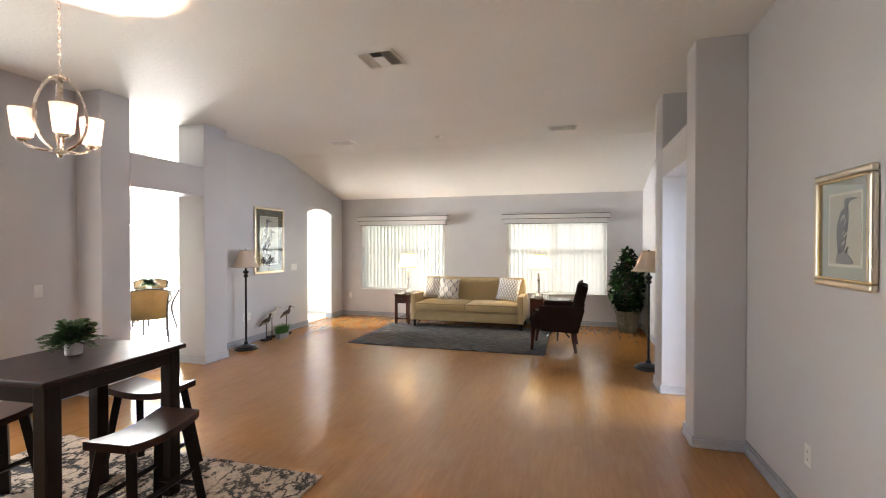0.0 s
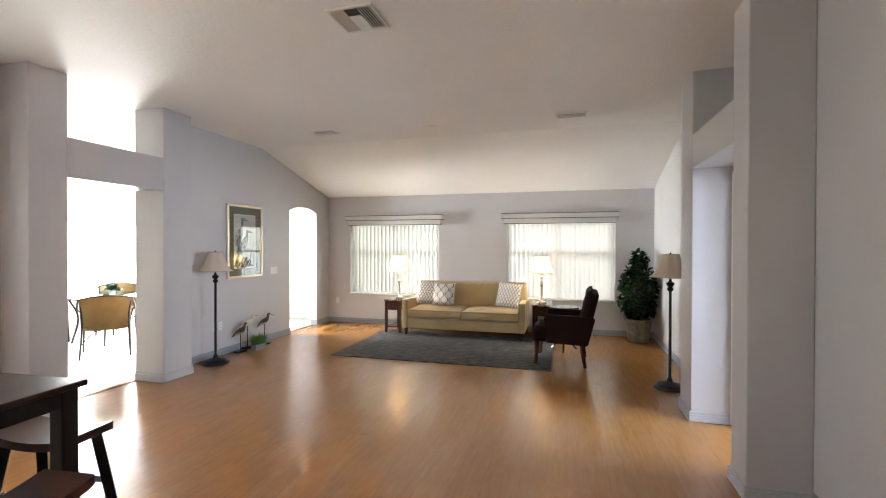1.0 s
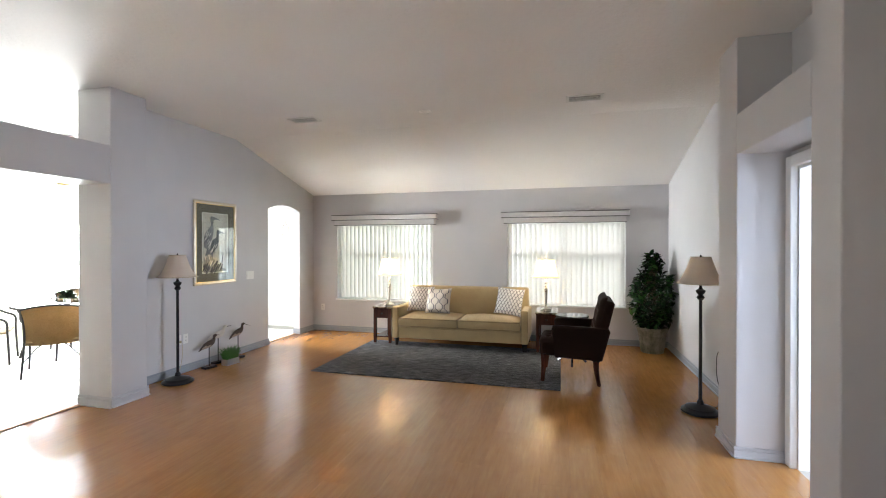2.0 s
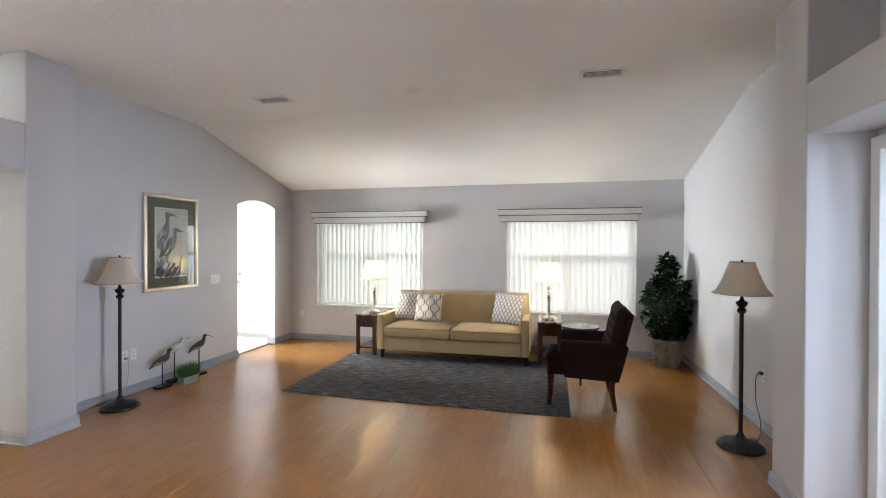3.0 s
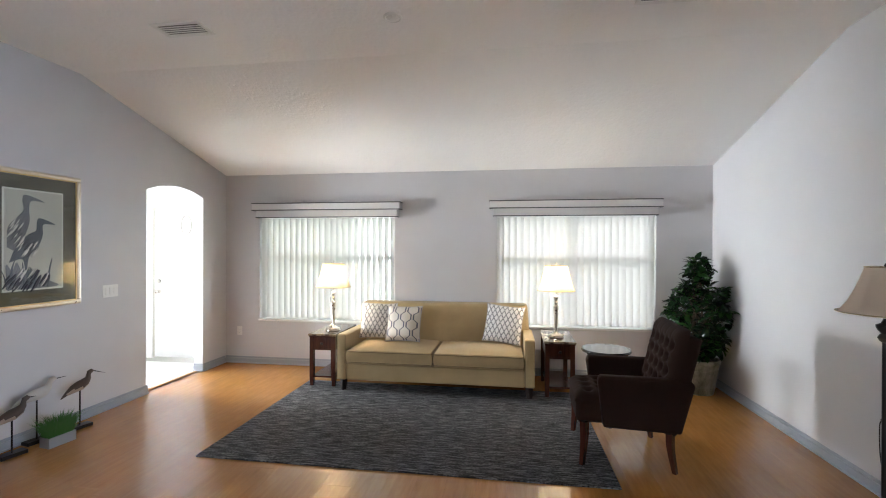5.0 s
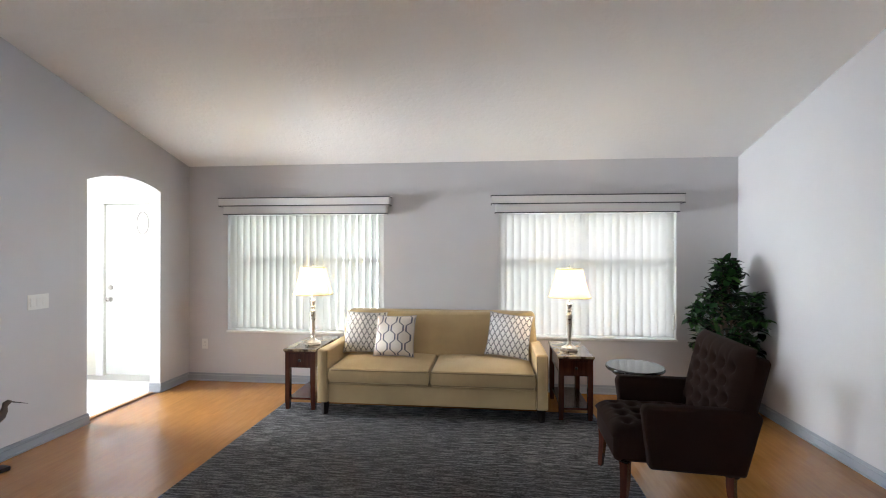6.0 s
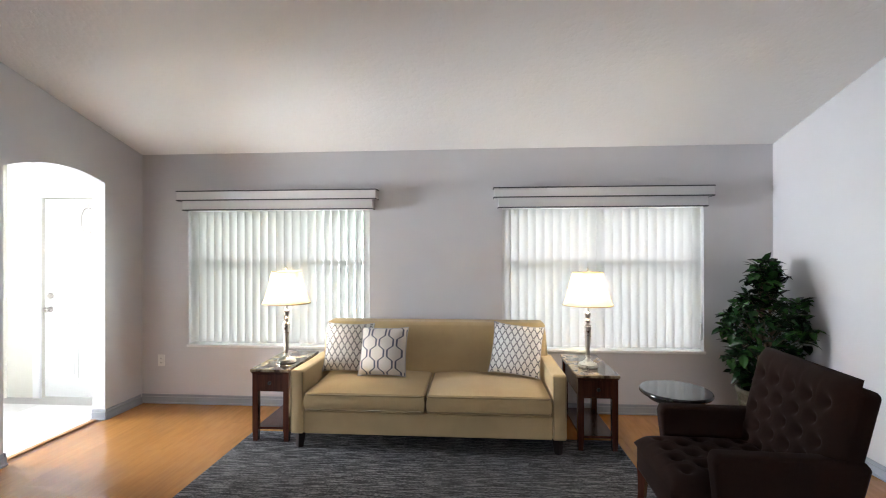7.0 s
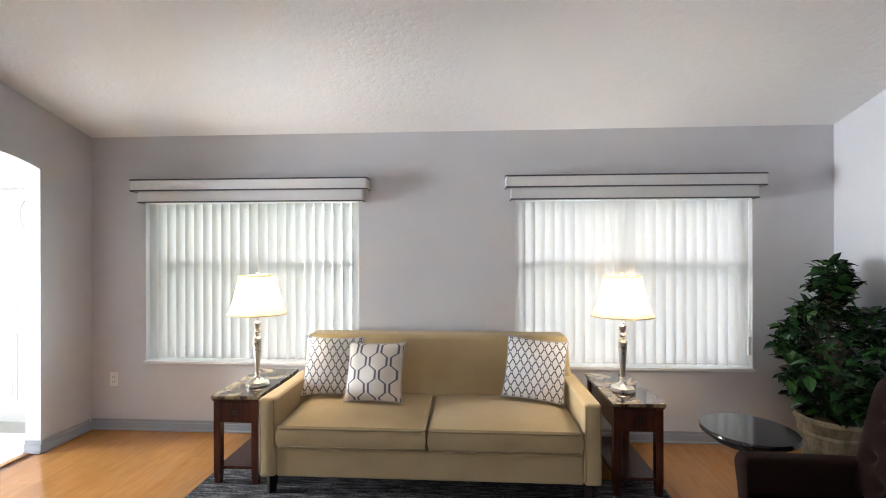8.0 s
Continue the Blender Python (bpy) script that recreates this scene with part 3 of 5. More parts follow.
# ---- wall plates ----
def wall_plate(m, gangs, kind, label):
    """Plate lies in x-z, facing -y before m."""
    w = 0.07 + 0.046 * (gangs - 1)
    p = thing("light_switch" if kind == "switch" else "wall_outlet", label, "switch" if kind == "switch" else "outlet", m)
    part("plate", boxes((-w / 2, w / 2, -0.006, 0, -0.057, 0.057), bevel=0.003), PLASTIC, p)
    for g in range(gangs):
        cx = (g - (gangs - 1) / 2) * 0.046
        if kind == "switch":
            part("rocker", boxes((cx - 0.016, cx + 0.016, -0.011, -0.005, -0.033, 0.033), bevel=0.003), PLASTIC, p)
        else:
            for z in (-0.02, 0.02):
                part("socket", boxes((cx - 0.017, cx + 0.017, -0.009, -0.005, z - 0.014, z + 0.014), bevel=0.003), PLASTIC, p)
                part("slots", boxes((cx - 0.009, cx - 0.006, -0.0095, -0.008, z - 0.006, z + 0.006), (cx + 0.006, cx + 0.009, -0.0095, -0.008, z - 0.006, z + 0.006)), SLOT, p, "", False)
    return p


wall_plate(pose(LX, 8.29, 1.095, 0, 0, 90), 3, "switch", "white triple rocker switch on the grey wall")
wall_plate(pose(LX, 4.336, 1.064, 0, 0, 90), 1, "switch", "white single rocker switch on the dining wall")
wall_plate(pose(-6.37, 10.07, 1.09), 2, "switch", "white double switch beside the entry door")
wall_plate(pose(LX, 7.03, 0.40, 0, 0, 90), 1, "socket", "white power outlet low on the grey wall")
wall_plate(pose(LX, 7.13, 0.40, 0, 0, 90), 1, "socket", "white power outlet low on the grey wall")
wall_plate(pose(-4.803, FY, 0.418), 1, "socket", "white power outlet below the window wall corner")
wall_plate(pose(RX, 7.65, 0.455, 0, 0, -90), 1, "socket", "white power outlet with a plugged-in black cord")
wall_plate(pose(RX, 4.207, 0.377, 0, 0, -90), 1, "socket", "white power outlet on the dining wall")


# ---- ceiling fittings ----
def supply_vent(m):
    """Hangs below z = 0, long side along x."""
    v = thing("ceiling_vent", "white slatted ceiling air vent", "vent", m, "ceiling vents")
    w, d = 0.36, 0.19
    part("flange", boxes((-w / 2, w / 2, -d / 2, -d / 2 + 0.03, -0.012, 0), (-w / 2, w / 2, d / 2 - 0.03, d / 2, -0.012, 0), (-w / 2, -w / 2 + 0.03, -d / 2 + 0.03, d / 2 - 0.03, -0.012, 0), (w / 2 - 0.03, w / 2, -d / 2 + 0.03, d / 2 - 0.03, -0.012, 0), bevel=0.003, segs=1), PLASTIC, v)
    # Grey sheet puts the shade between the slats into colour.
    part("backing", boxes((-w / 2 + 0.03, w / 2 - 0.03, -d / 2 + 0.03, d / 2 - 0.03, -0.003, 0)), Mat("vent_shade_grey", (0.17, 0.16, 0.15), 0.6).m, v, "", False)
    for i in range(5):
        y = -d / 2 + 0.045 + i * (d - 0.09) / 4
        bm = boxes((-w / 2 + 0.03, w / 2 - 0.03, -0.013, 0.013, -0.002, 0.002))
        bmesh.ops.rotate(bm, verts=bm.verts, matrix=Matrix.Rotation(radians(20), 3, "X"))
        bmesh.ops.translate(bm, verts=bm.verts, vec=(0, y, -0.014))
        part("slat", bm, PLASTIC, v, "", False)
    return v


vent = supply_vent(pose(-3.54, 7.39, TOP))
copy_thing(vent, pose(-0.4, 7.40, TOP))
copy_thing(vent, pose(-7.04, 7.2, TOP))


def return_vent(m):
    v = thing("return_air_grille", "white four-way ceiling grille with dark louvres", "vent", m)
    part("flange", boxes((-0.16, 0.16, -0.16, -0.135, -0.012, 0), (-0.16, 0.16, 0.135, 0.16, -0.012, 0), (-0.16, -0.135, -0.135, 0.135, -0.012, 0), (0.135, 0.16, -0.135, 0.135, -0.012, 0), bevel=0.003, segs=1), PLASTIC, v)
    # No hole here: the duct's shade is a near-black sheet.
    part("backing", boxes((-0.135, 0.135, -0.135, 0.135, -0.002, 0)), SLOT, v, "dark sheet for the shade behind the louvres", False)
    part("centre_plate", boxes((-0.045, 0.045, -0.05, 0.135, -0.014, -0.008), bevel=0.002, segs=1), PLASTIC, v)
    for sx in (-1, 1):
        for i in range(5):
            bm = boxes((-0.012, 0.012, -0.13, 0.13, -0.001, 0.001))
            bmesh.ops.rotate(bm, verts=bm.verts, matrix=Matrix.Rotation(radians(40 * sx), 3, "Y"))
            bmesh.ops.translate(bm, verts=bm.verts, vec=(sx * (0.057 + i * 0.018), 0, -0.012))
            part("louvre", bm, PLASTIC, v, "", False)
    return v


return_vent(pose(-1.775, 4.765, TOP))
sensor = thing("ceiling_spotlight", "small round ceiling fitting with a bright faceted lens", "light", pose(-2.08, 7.44, TOP))
part("rim", lathe([(0.046, -0.010), (0.052, -0.013), (0.060, -0.008), (0.062, 0)], 32, closed=False), PLASTIC, sensor)
part("lens", lathe([(0.004, -0.022), (0.020, -0.020), (0.034, -0.014), (0.046, -0.006)], 9), PLASTIC, sensor, "pale faceted lens", False)


# ---- pictures ----
def picture(m, w, h, fw, mat_w, frame_mat, lip_mat, mat_mat, print_mat, blobs, label):
    """Framed picture in x-z, facing -y before m, its centre at the origin; blobs are plain painted shapes."""
    p = thing("framed_picture", label, "picture", m)
    iw, ih = w / 2 - fw, h / 2 - fw
    for a, b, c, d in ((-w / 2, w / 2, ih, h / 2), (-w / 2, w / 2, -h / 2, -ih), (-w / 2, -iw, -ih, ih), (iw, w / 2, -ih, ih)):
        bm = boxes((a, b, -0.034, 0, c, d), bevel=0.013, segs=4)
        part("frame_rail", bm, frame_mat, p)
    l = 0.008
    part("inner_lip", boxes((-iw, iw, -0.026, -0.012, ih - l, ih), (-iw, iw, -0.026, -0.012, -ih, -ih + l), (-iw, -iw + l, -0.026, -0.012, -ih + l, ih - l), (iw - l, iw, -0.026, -0.012, -ih + l, ih - l)), lip_mat, p, "bright gilt inner edge", False)
    part("mount", boxes((-iw, iw, -0.010, -0.004, -ih, ih)), mat_mat, p, "", False)
    pw, ph = iw - mat_w, ih - mat_w
    part("print_edge", boxes((-pw - 0.013, pw + 0.013, -0.0115, -0.009, -ph - 0.013, ph + 0.013)), CREAM, p, "", False)
    part("print", boxes((-pw, pw, -0.0135, -0.0115, -ph, ph)), print_mat, p, "", False)
    for outline, ink in blobs:
        bm = bmesh.new()
        pts = curve_points([(x * pw, 0, z * ph) for x, z in outline] + [(outline[0][0] * pw, 0, outline[0][1] * ph)], 5)[:-1]
        prism(bm, [(q.x, q.z) for q in pts], -0.0155 - 0.0001 * len(p.children), -0.0136, "y")
        part("painted_shape", bm, ink, p, "", False)
    g = part("glass", boxes((-iw + l, iw - l, -0.0225, -0.0205, -ih + l, ih - l)), GLASS, p, "", False)
    g.visible_shadow = False
    return p


SAGE = fabric("sage_suede_mount", (0.075, 0.066, 0.040), (0.115, 0.102, 0.065), 90, 0.1)
AQUA = painted("pale_aqua_mount", (0.40, 0.43, 0.41), 0.8)
PAPER = painted("cream_print_paper", (0.52, 0.49, 0.42), 0.8, 30, 0.02, 0.08)
INK_A = painted("slate_grey_ink", (0.095, 0.10, 0.115), 0.8, 40, 0.02, 0.4)
INK_B = painted("grey_wash_ink", (0.17, 0.17, 0.18), 0.8, 40, 0.02, 0.35)
reeds = []
_rng = random.Random(11)
for _k in range(16):
    _x, _h, _l = _rng.uniform(-0.95, 0.45), _rng.uniform(0.15, 0.6), _rng.uniform(-0.2, 0.25)
    reeds.append([(_x, -0.98), (_x + _l * 0.4 - 0.01, -0.98 + _h * 0.6), (_x + _l, -0.98 + _h), (_x + _l * 0.4 + 0.03, -0.98 + _h * 0.55), (_x + 0.045, -0.98)])
INK_C = painted("dark_line_ink", (0.07, 0.07, 0.08), 0.8)
INK_D = painted("pale_feather_ink", (0.60, 0.58, 0.54), 0.8)


def feathers(cx, cz, rx, rz, slope, n, size):
    """Slim strokes that fill a leaning oval."""
    out = []
    for _ in range(n):
        r, a = math.sqrt(_rng.random()), _rng.random() * 2 * math.pi
        u, w = r * math.cos(a) * rx, r * math.sin(a) * rz
        x, z = cx + u - slope * w, cz + w + slope * 0.5 * u
        k = size * _rng.uniform(0.7, 1.3)
        out.append([(x - 0.9 * k, z - 0.75 * k), (x - 0.1 * k, z + 0.02 * k), (x + 0.6 * k, z + 0.45 * k), (x + 0.2 * k, z - 0.10 * k)])
    return out


plumage = [(f, INK_C) for f in feathers(-0.62, 0.12, 0.22, 0.22, 0.3, 10, 0.13)] + [(f, INK_D) for f in feathers(-0.60, 0.14, 0.24, 0.26, 0.3, 12, 0.11)]
plumage += [(f, INK_C) for f in feathers(-0.28, -0.14, 0.34, 0.14, -0.2, 12, 0.13)] + [(f, INK_D) for f in feathers(-0.25, -0.12, 0.36, 0.17, -0.2, 14, 0.11)]
plumage += [(f, INK_D) for f in feathers(-0.2, -0.78, 0.7, 0.16, 0.0, 16, 0.14)] + [(f, INK_C) for f in feathers(-0.2, -0.80, 0.75, 0.16, 0.0, 22, 0.15)]
reed = [(-0.9, -1), (-0.95, -0.5), (-0.75, -0.62), (-0.6, -0.45), (-0.4, -0.7), (-0.15, -0.6), (0.1, -0.78), (0.5, -0.85), (0.8, -0.98)]
tall_a = [(-0.92, -0.15), (-0.88, 0.25), (-0.55, 0.48), (-0.38, 0.62), (-0.42, 0.82), (-0.30, 0.92), (0.35, 0.80), (-0.12, 0.80), (-0.2, 0.62), (-0.18, 0.4), (-0.3, 0.15), (-0.6, -0.2)]
tall_b = [(-0.85, -0.45), (-0.6, -0.1), (-0.2, 0.12), (0.05, 0.2), (0.08, 0.38), (0.2, 0.46), (0.75, 0.34), (0.3, 0.33), (0.28, 0.12), (0.15, -0.1), (-0.2, -0.35), (-0.3, -0.75), (-0.4, -0.4)]
picture(pose(LX, 7.606, 1.555, 0, 0, 90), 0.745, 1.07, 0.034, 0.125, SILVERGILT, GOLD, SAGE, PAPER, [(reed, INK_B), (tall_a, INK_B), (tall_b, INK_A), *((r, INK_A) for r in reeds), *plumage], "gilt-framed wading bird print with a sage mount")
one = [(-0.35, -0.75), (-0.45, 0.0), (-0.2, 0.5), (0.05, 0.62), (0.05, 0.82), (0.2, 0.9), (0.85, 0.86), (0.3, 0.76), (0.3, 0.3), (0.15, -0.3), (0.0, -0.6)]
stump = [(-0.5, -0.98), (-0.4, -0.7), (0.0, -0.62), (0.35, -0.75), (0.55, -0.98)]
picture(pose(RX, 3.88, 1.563, 0, 0, -90), 0.46, 0.54, 0.036, 0.075, SILVERGILT, GOLD, AQUA, PAPER, [(stump, INK_B), (one, INK_A), *((f, INK_D) for f in feathers(0.0, 0.0, 0.2, 0.5, 0.1, 10, 0.12)), *((f, INK_C) for f in feathers(0.0, -0.5, 0.25, 0.3, 0.0, 8, 0.14))], "gilt-framed wading bird print with a pale aqua mount")


def marble_material():
    m = Mat("brown_marble", (0.06, 0.04, 0.03), 0.06)
    v = m.coords()
    n = m.noise(v, 5.0, 6, 0.65)
    cell = m.node("TexVoronoi", {"Vector": v, "Scale": 6.0}).outputs["Distance"]
    s = m.math("ADD", m.math("MULTIPLY", n, 0.75), m.math("MULTIPLY", cell, 0.3))
    m.link(m.ramp(s, [(0.40, (0.016, 0.010, 0.008)), (0.52, (0.045, 0.025, 0.018)), (0.60, (0.30, 0.23, 0.14)), (0.66, (0.04, 0.025, 0.018))]), "Base Color")
    return m.m


MARBLE = marble_material()
LEAF = Mat("glossy_ficus_leaf", (0.03, 0.085, 0.025), 0.2)
LEAF.link(LEAF.ramp(LEAF.node("NewGeometry").outputs["Random Per Island"], [(0.0, (0.010, 0.026, 0.010)), (0.6, (0.020, 0.054, 0.017)), (1.0, (0.050, 0.115, 0.028))]), "Base Color")
LEAF = LEAF.m
FERN = Mat("fern_green_leaf", (0.04, 0.11, 0.03), 0.45)
FERN.link(FERN.ramp(FERN.node("NewGeometry").outputs["Random Per Island"], [(0.0, (0.022, 0.062, 0.018)), (0.6, (0.045, 0.115, 0.028)), (1.0, (0.085, 0.18, 0.045))]), "Base Color")
FERN = FERN.m
BARK = wooden("brown_twig_bark", (0.05, 0.03, 0.018), (0.12, 0.075, 0.045), 0.8, "Z")
_c = Mat("weathered_cream_clay", (0.26, 0.24, 0.19), 0.9)
_v = _c.coords()
_c.link(_c.mix(_c.ramp(_c.noise(_c.coords("Object", (1, 1, 0.5)), 9, 5, 0.7), [(0.38, (0, 0, 0)), (0.62, (1, 1, 1))]), (0.12, 0.115, 0.075), (0.31, 0.285, 0.225)), "Base Color")
_c.bump(_c.noise(_v, 26, 5, 0.7), 0.9, 0.012)
CLAY = _c.m
SOIL = painted("dark_potting_moss", (0.04, 0.03, 0.02), 0.95, 60, 0.8, 0.3)
GRASS = Mat("fresh_grass_green", (0.05, 0.16, 0.03), 0.5).m
STONE = painted("grey_weathered_wood_box", (0.27, 0.26, 0.25), 0.8, 30, 0.3, 0.15)

# ---- rugs ----
bm = boxes((-1.46, 1.46, -0.935, 0.935, 0.0005, 0.012), bevel=0.004, segs=1)
solid("area_rug", bm, RUG, "charcoal wool rug with fine lighter streaks", "rug", pose(-2.088, 8.465, 0))
bm = bmesh.new()
NX, NY = 60, 44
grid = [[bm.verts.new((-1.115 + 2.23 * i / NX, -0.8 + 1.6 * j / NY, 0.014 + 0.006 * noise.noise((i * 0.9, j * 0.9, 0)))) for j in range(NY + 1)] for i in range(NX + 1)]
for i in range(NX):
    for j in range(NY):
        bm.faces.new((grid[i][j], grid[i + 1][j], grid[i + 1][j + 1], grid[i][j + 1]))
edge = bmesh.ops.extrude_edge_only(bm, edges=[e for e in bm.edges if e.is_boundary])
for v in edge["geom"]:
    if isinstance(v, bmesh.types.BMVert):
        v.co.z = 0.0005
solid("dining_rug", bm, SHAG, "cream and charcoal shag rug under the dining table", "rug", pose(-2.935, 3.14, 0))


# ---- sofa ----
def cushion(w, d, h, crown, n=14, r=0.035, m=10):
    """A padded cushion, crowned on top, centred in x and y, its underside at 0."""
    bm = boxes((-w / 2, w / 2, -d / 2, d / 2, 0, h))
    bmesh.ops.subdivide_edges(bm, edges=bm.edges[:], cuts=n, use_grid_fill=True)
    for v in bm.verts:
        u, t = 2 * v.co.x / w, 2 * v.co.y / d
        k = v.co.z / h
        v.co.z += crown * (1 - u ** 4) * (1 - t ** 4) * (1 if k > 0.5 else 0) * k
        v.co.z += 0.004 * noise.noise((v.co.x * 7, v.co.y * 7, 1.0)) * k
        bulge = 0.014 * (1 - (2 * k - 1) ** 2)
        if abs(u) > 0.99:
            v.co.x += math.copysign(bulge, u)
        if abs(t) > 0.99:
            v.co.y += math.copysign(bulge, t)
    return bm


def welt(w, d, z, r=0.005):
    bm = bmesh.new()
    c = 0.02
    tube(bm, [(-w / 2 + c, -d / 2, z), (w / 2 - c, -d / 2, z), (w / 2, -d / 2 + c, z), (w / 2, d / 2 - c, z), (w / 2 - c, d / 2, z), (-w / 2 + c, d / 2, z), (-w / 2, d / 2 - c, z), (-w / 2, -d / 2 + c, z), (-w / 2 + c, -d / 2, z)], r, 6, False)
    return bm


def sofa():
    s = thing("sofa", "khaki-gold upholstered two-cushion sofa with slim track arms", "sofa", pose(-2.088, 9.07, 0.0))
    half = 1.015
    part("base", boxes((-half + 0.10, half - 0.10, 0.012, 0.8, 0.13, 0.30), bevel=0.012), SOFA, s)
    for sx in (-1, 1):
        a, b = sorted((sx * half, sx * (half - 0.10)))
        bm = bmesh.new()
        prism(bm, [(0.0, 0.13), (0.86, 0.13), (0.86, 0.56), (0.7, 0.585), (0.0, 0.605)], a, b, "x")
        bmesh.ops.bevel(bm, geom=bm.edges[:], offset=0.018, segments=3, profile=0.5, affect="EDGES")
        part("arm", bm, SOFA, s)
        bm = bmesh.new()
        o, i = (a + 0.008, b - 0.008)
        tube(bm, [(o, 0.004, 0.15), (o, 0.004, 0.592), (i, 0.004, 0.592), (i, 0.004, 0.30)], 0.004, 6)
        part("arm_welt", bm, SOFA_PIPE, s)
        for y in (0.07, 0.78):
            bm = bmesh.new()
            x = sx * (half - 0.055)
            tube(bm, [(x, y, 0.14), (x + sx * 0.006, y - 0.004, 0.012)], [0.042, 0.028], 4)
            part("leg", bm, ESPRESSO, s, "dark tapered wooden foot", False)
        c = cushion(half - 0.14, 0.64, 0.135, 0.035)
        bmesh.ops.translate(c, verts=c.verts, vec=(sx * (half - 0.10) / 2, 0.325, 0.305))
        q = part("seat_cushion", c, SOFA, s)
        for z in (0.318, 0.428):
            w = welt(half - 0.122, 0.664, z, 0.0055)
            bmesh.ops.translate(w, verts=w.verts, vec=(sx * (half - 0.10) / 2, 0.325, 0))
            part("welt", w, SOFA_PIPE, q)
    bm = boxes((-half + 0.012, half - 0.012, 0, 0.2, 0, 0.56))
    bmesh.ops.bevel(bm, geom=bm.edges[:], offset=0.028, segments=3, profile=0.5, affect="EDGES")
    for v in bm.verts:
        v.co.y += 0.16 * v.co.z - 0.0 * v.co.x
        v.co.x *= 1 - 0.035 * (v.co.z / 0.56)
        v.co.z += 0.012 * math.cos(v.co.x * 1.4) if v.co.z > 0.4 else 0
    bmesh.ops.translate(bm, verts=bm.verts, vec=(0, 0.60, 0.30))
    part("backrest", bm, SOFA, s)
    return s


sofa()


def pillow(w, m, mat, label):
    """A puffed square cushion in x-z, thickest at its middle."""
    p = thing("throw_pillow", label, "pillow", m)
    bm = bmesh.new()
    n = 18
    side = {}
    for s in (-1, 1):
        for i in range(n + 1):
            for j in range(n + 1):
                u, v = 2 * i / n - 1, 2 * j / n - 1
                if s == 1 and (i in (0, n) or j in (0, n)):
                    side[s, i, j] = side[-1, i, j]
                    continue
                pinch = 1 - 0.07 * (1 - abs(v) ** 3) * abs(u) ** 3, 1 - 0.07 * (1 - abs(u) ** 3) * abs(v) ** 3
                t = 0.075 * ((1 - u * u) * (1 - v * v)) ** 0.45
                t += 0.006 * noise.noise((u * 2.2 + w * 40, v * 2.2, s))  * (1 - u * u) * (1 - v * v)
                side[s, i, j] = bm.verts.new((u * w / 2 * pinch[0], s * t, v * w / 2 * pinch[1]))
        for i in range(n):
            for j in range(n):
                bm.faces.new((side[s, i, j], side[s, i + 1, j], side[s, i + 1, j + 1], side[s, i, j + 1]))
    part("cover", bm, mat, p)
    bm = bmesh.new()
    ring = [(i, 0) for i in range(n)] + [(n, j) for j in range(n)] + [(n - i, n) for i in range(n)] + [(0, n - j) for j in range(n + 1)]
    pts = []
    for i, j in ring:
        u, v = 2 * i / n - 1, 2 * j / n - 1
        pts.append((u * w / 2 * (1 - 0.07 * (1 - abs(v) ** 3) * abs(u) ** 3), 0, v * w / 2 * (1 - 0.07 * (1 - abs(u) ** 3) * abs(v) ** 3)))
    tube(bm, pts, 0.005, 6, False)
    part("piping", bm, PIPE_PALE, p)
    return p


PIPE_PALE = fabric("pale_grey_welt", (0.4, 0.38, 0.36), (0.5, 0.48, 0.46))
pillow(0.41, pose(-2.80, 9.575, 0.675, -19, 2, 7), TRELLIS, "white throw pillow with a grey trellis pattern")
pillow(0.40, pose(-2.48, 9.47, 0.665, -21, -1, -4), HEXES, "beige throw pillow with linked grey hexagons")
pillow(0.42, pose(-1.385, 9.56, 0.675, -20, 5, -9), TRELLIS, "white throw pillow with a grey trellis pattern")


# ---- end tables and table lamps ----
def end_table(m, label):
    t = thing("end_table", label, "side table", m, "end tables beside the sofa")
    w, d, h = 0.315, 0.66, 0.575
    part("marble_top", boxes((-w / 2, w / 2, 0, d, h - 0.022, h), bevel=0.005), MARBLE, t, "glossy brown marble top")
    part("top_frame", boxes((-w / 2 + 0.006, w / 2 - 0.006, 0.006, d - 0.006, h - 0.034, h - 0.0225), bevel=0.003, segs=1), CHERRY, t)
    part("apron", boxes((-w / 2 + 0.025, w / 2 - 0.025, 0.03, d - 0.025, h - 0.18, h - 0.0345), bevel=0.003, segs=1), CHERRY, t)
    dr = part("drawer_front", boxes((-w / 2 + 0.052, w / 2 - 0.052, 0.019, 0.03, h - 0.168, h - 0.045), bevel=0.003), CHERRY, t)
    k = lathe([(0.006, 0), (0.006, 0.012), (0.014, 0.018), (0.013, 0.026), (0.004, 0.03)], 16)
    bmesh.ops.rotate(k, verts=k.verts, matrix=Matrix.Rotation(radians(90), 3, "X"))
    bmesh.ops.translate(k, verts=k.verts, vec=(0, 0.019, h - 0.105))
    part("knob", k, ESPRESSO, dr)
    for x in (-1, 1):
        for y in (0.038, d - 0.038):
            bm = bmesh.new()
            cx = x * (w / 2 - 0.034)
            tube(bm, [(cx, y, h - 0.035), (cx, y, 0.10), (cx, y, 0.0005)], [0.031, 0.031, 0.024], 4)
            bmesh.ops.rotate(bm, verts=bm.verts, cent=(cx, y, 0), matrix=Matrix.Rotation(radians(45), 3, "Z"))
            part("leg", bm, CHERRY, t, "", False)
    part("lower_shelf", boxes((-w / 2 + 0.03, w / 2 - 0.03, 0.03, d - 0.03, 0.10, 0.118), bevel=0.003, segs=1), CHERRY, t)
    return t


et = end_table(pose(-3.315, 9.185, 0.0), "dark cherry end table with a glossy brown marble top")
copy_thing(et, pose(-0.822, 9.185, 0.0))


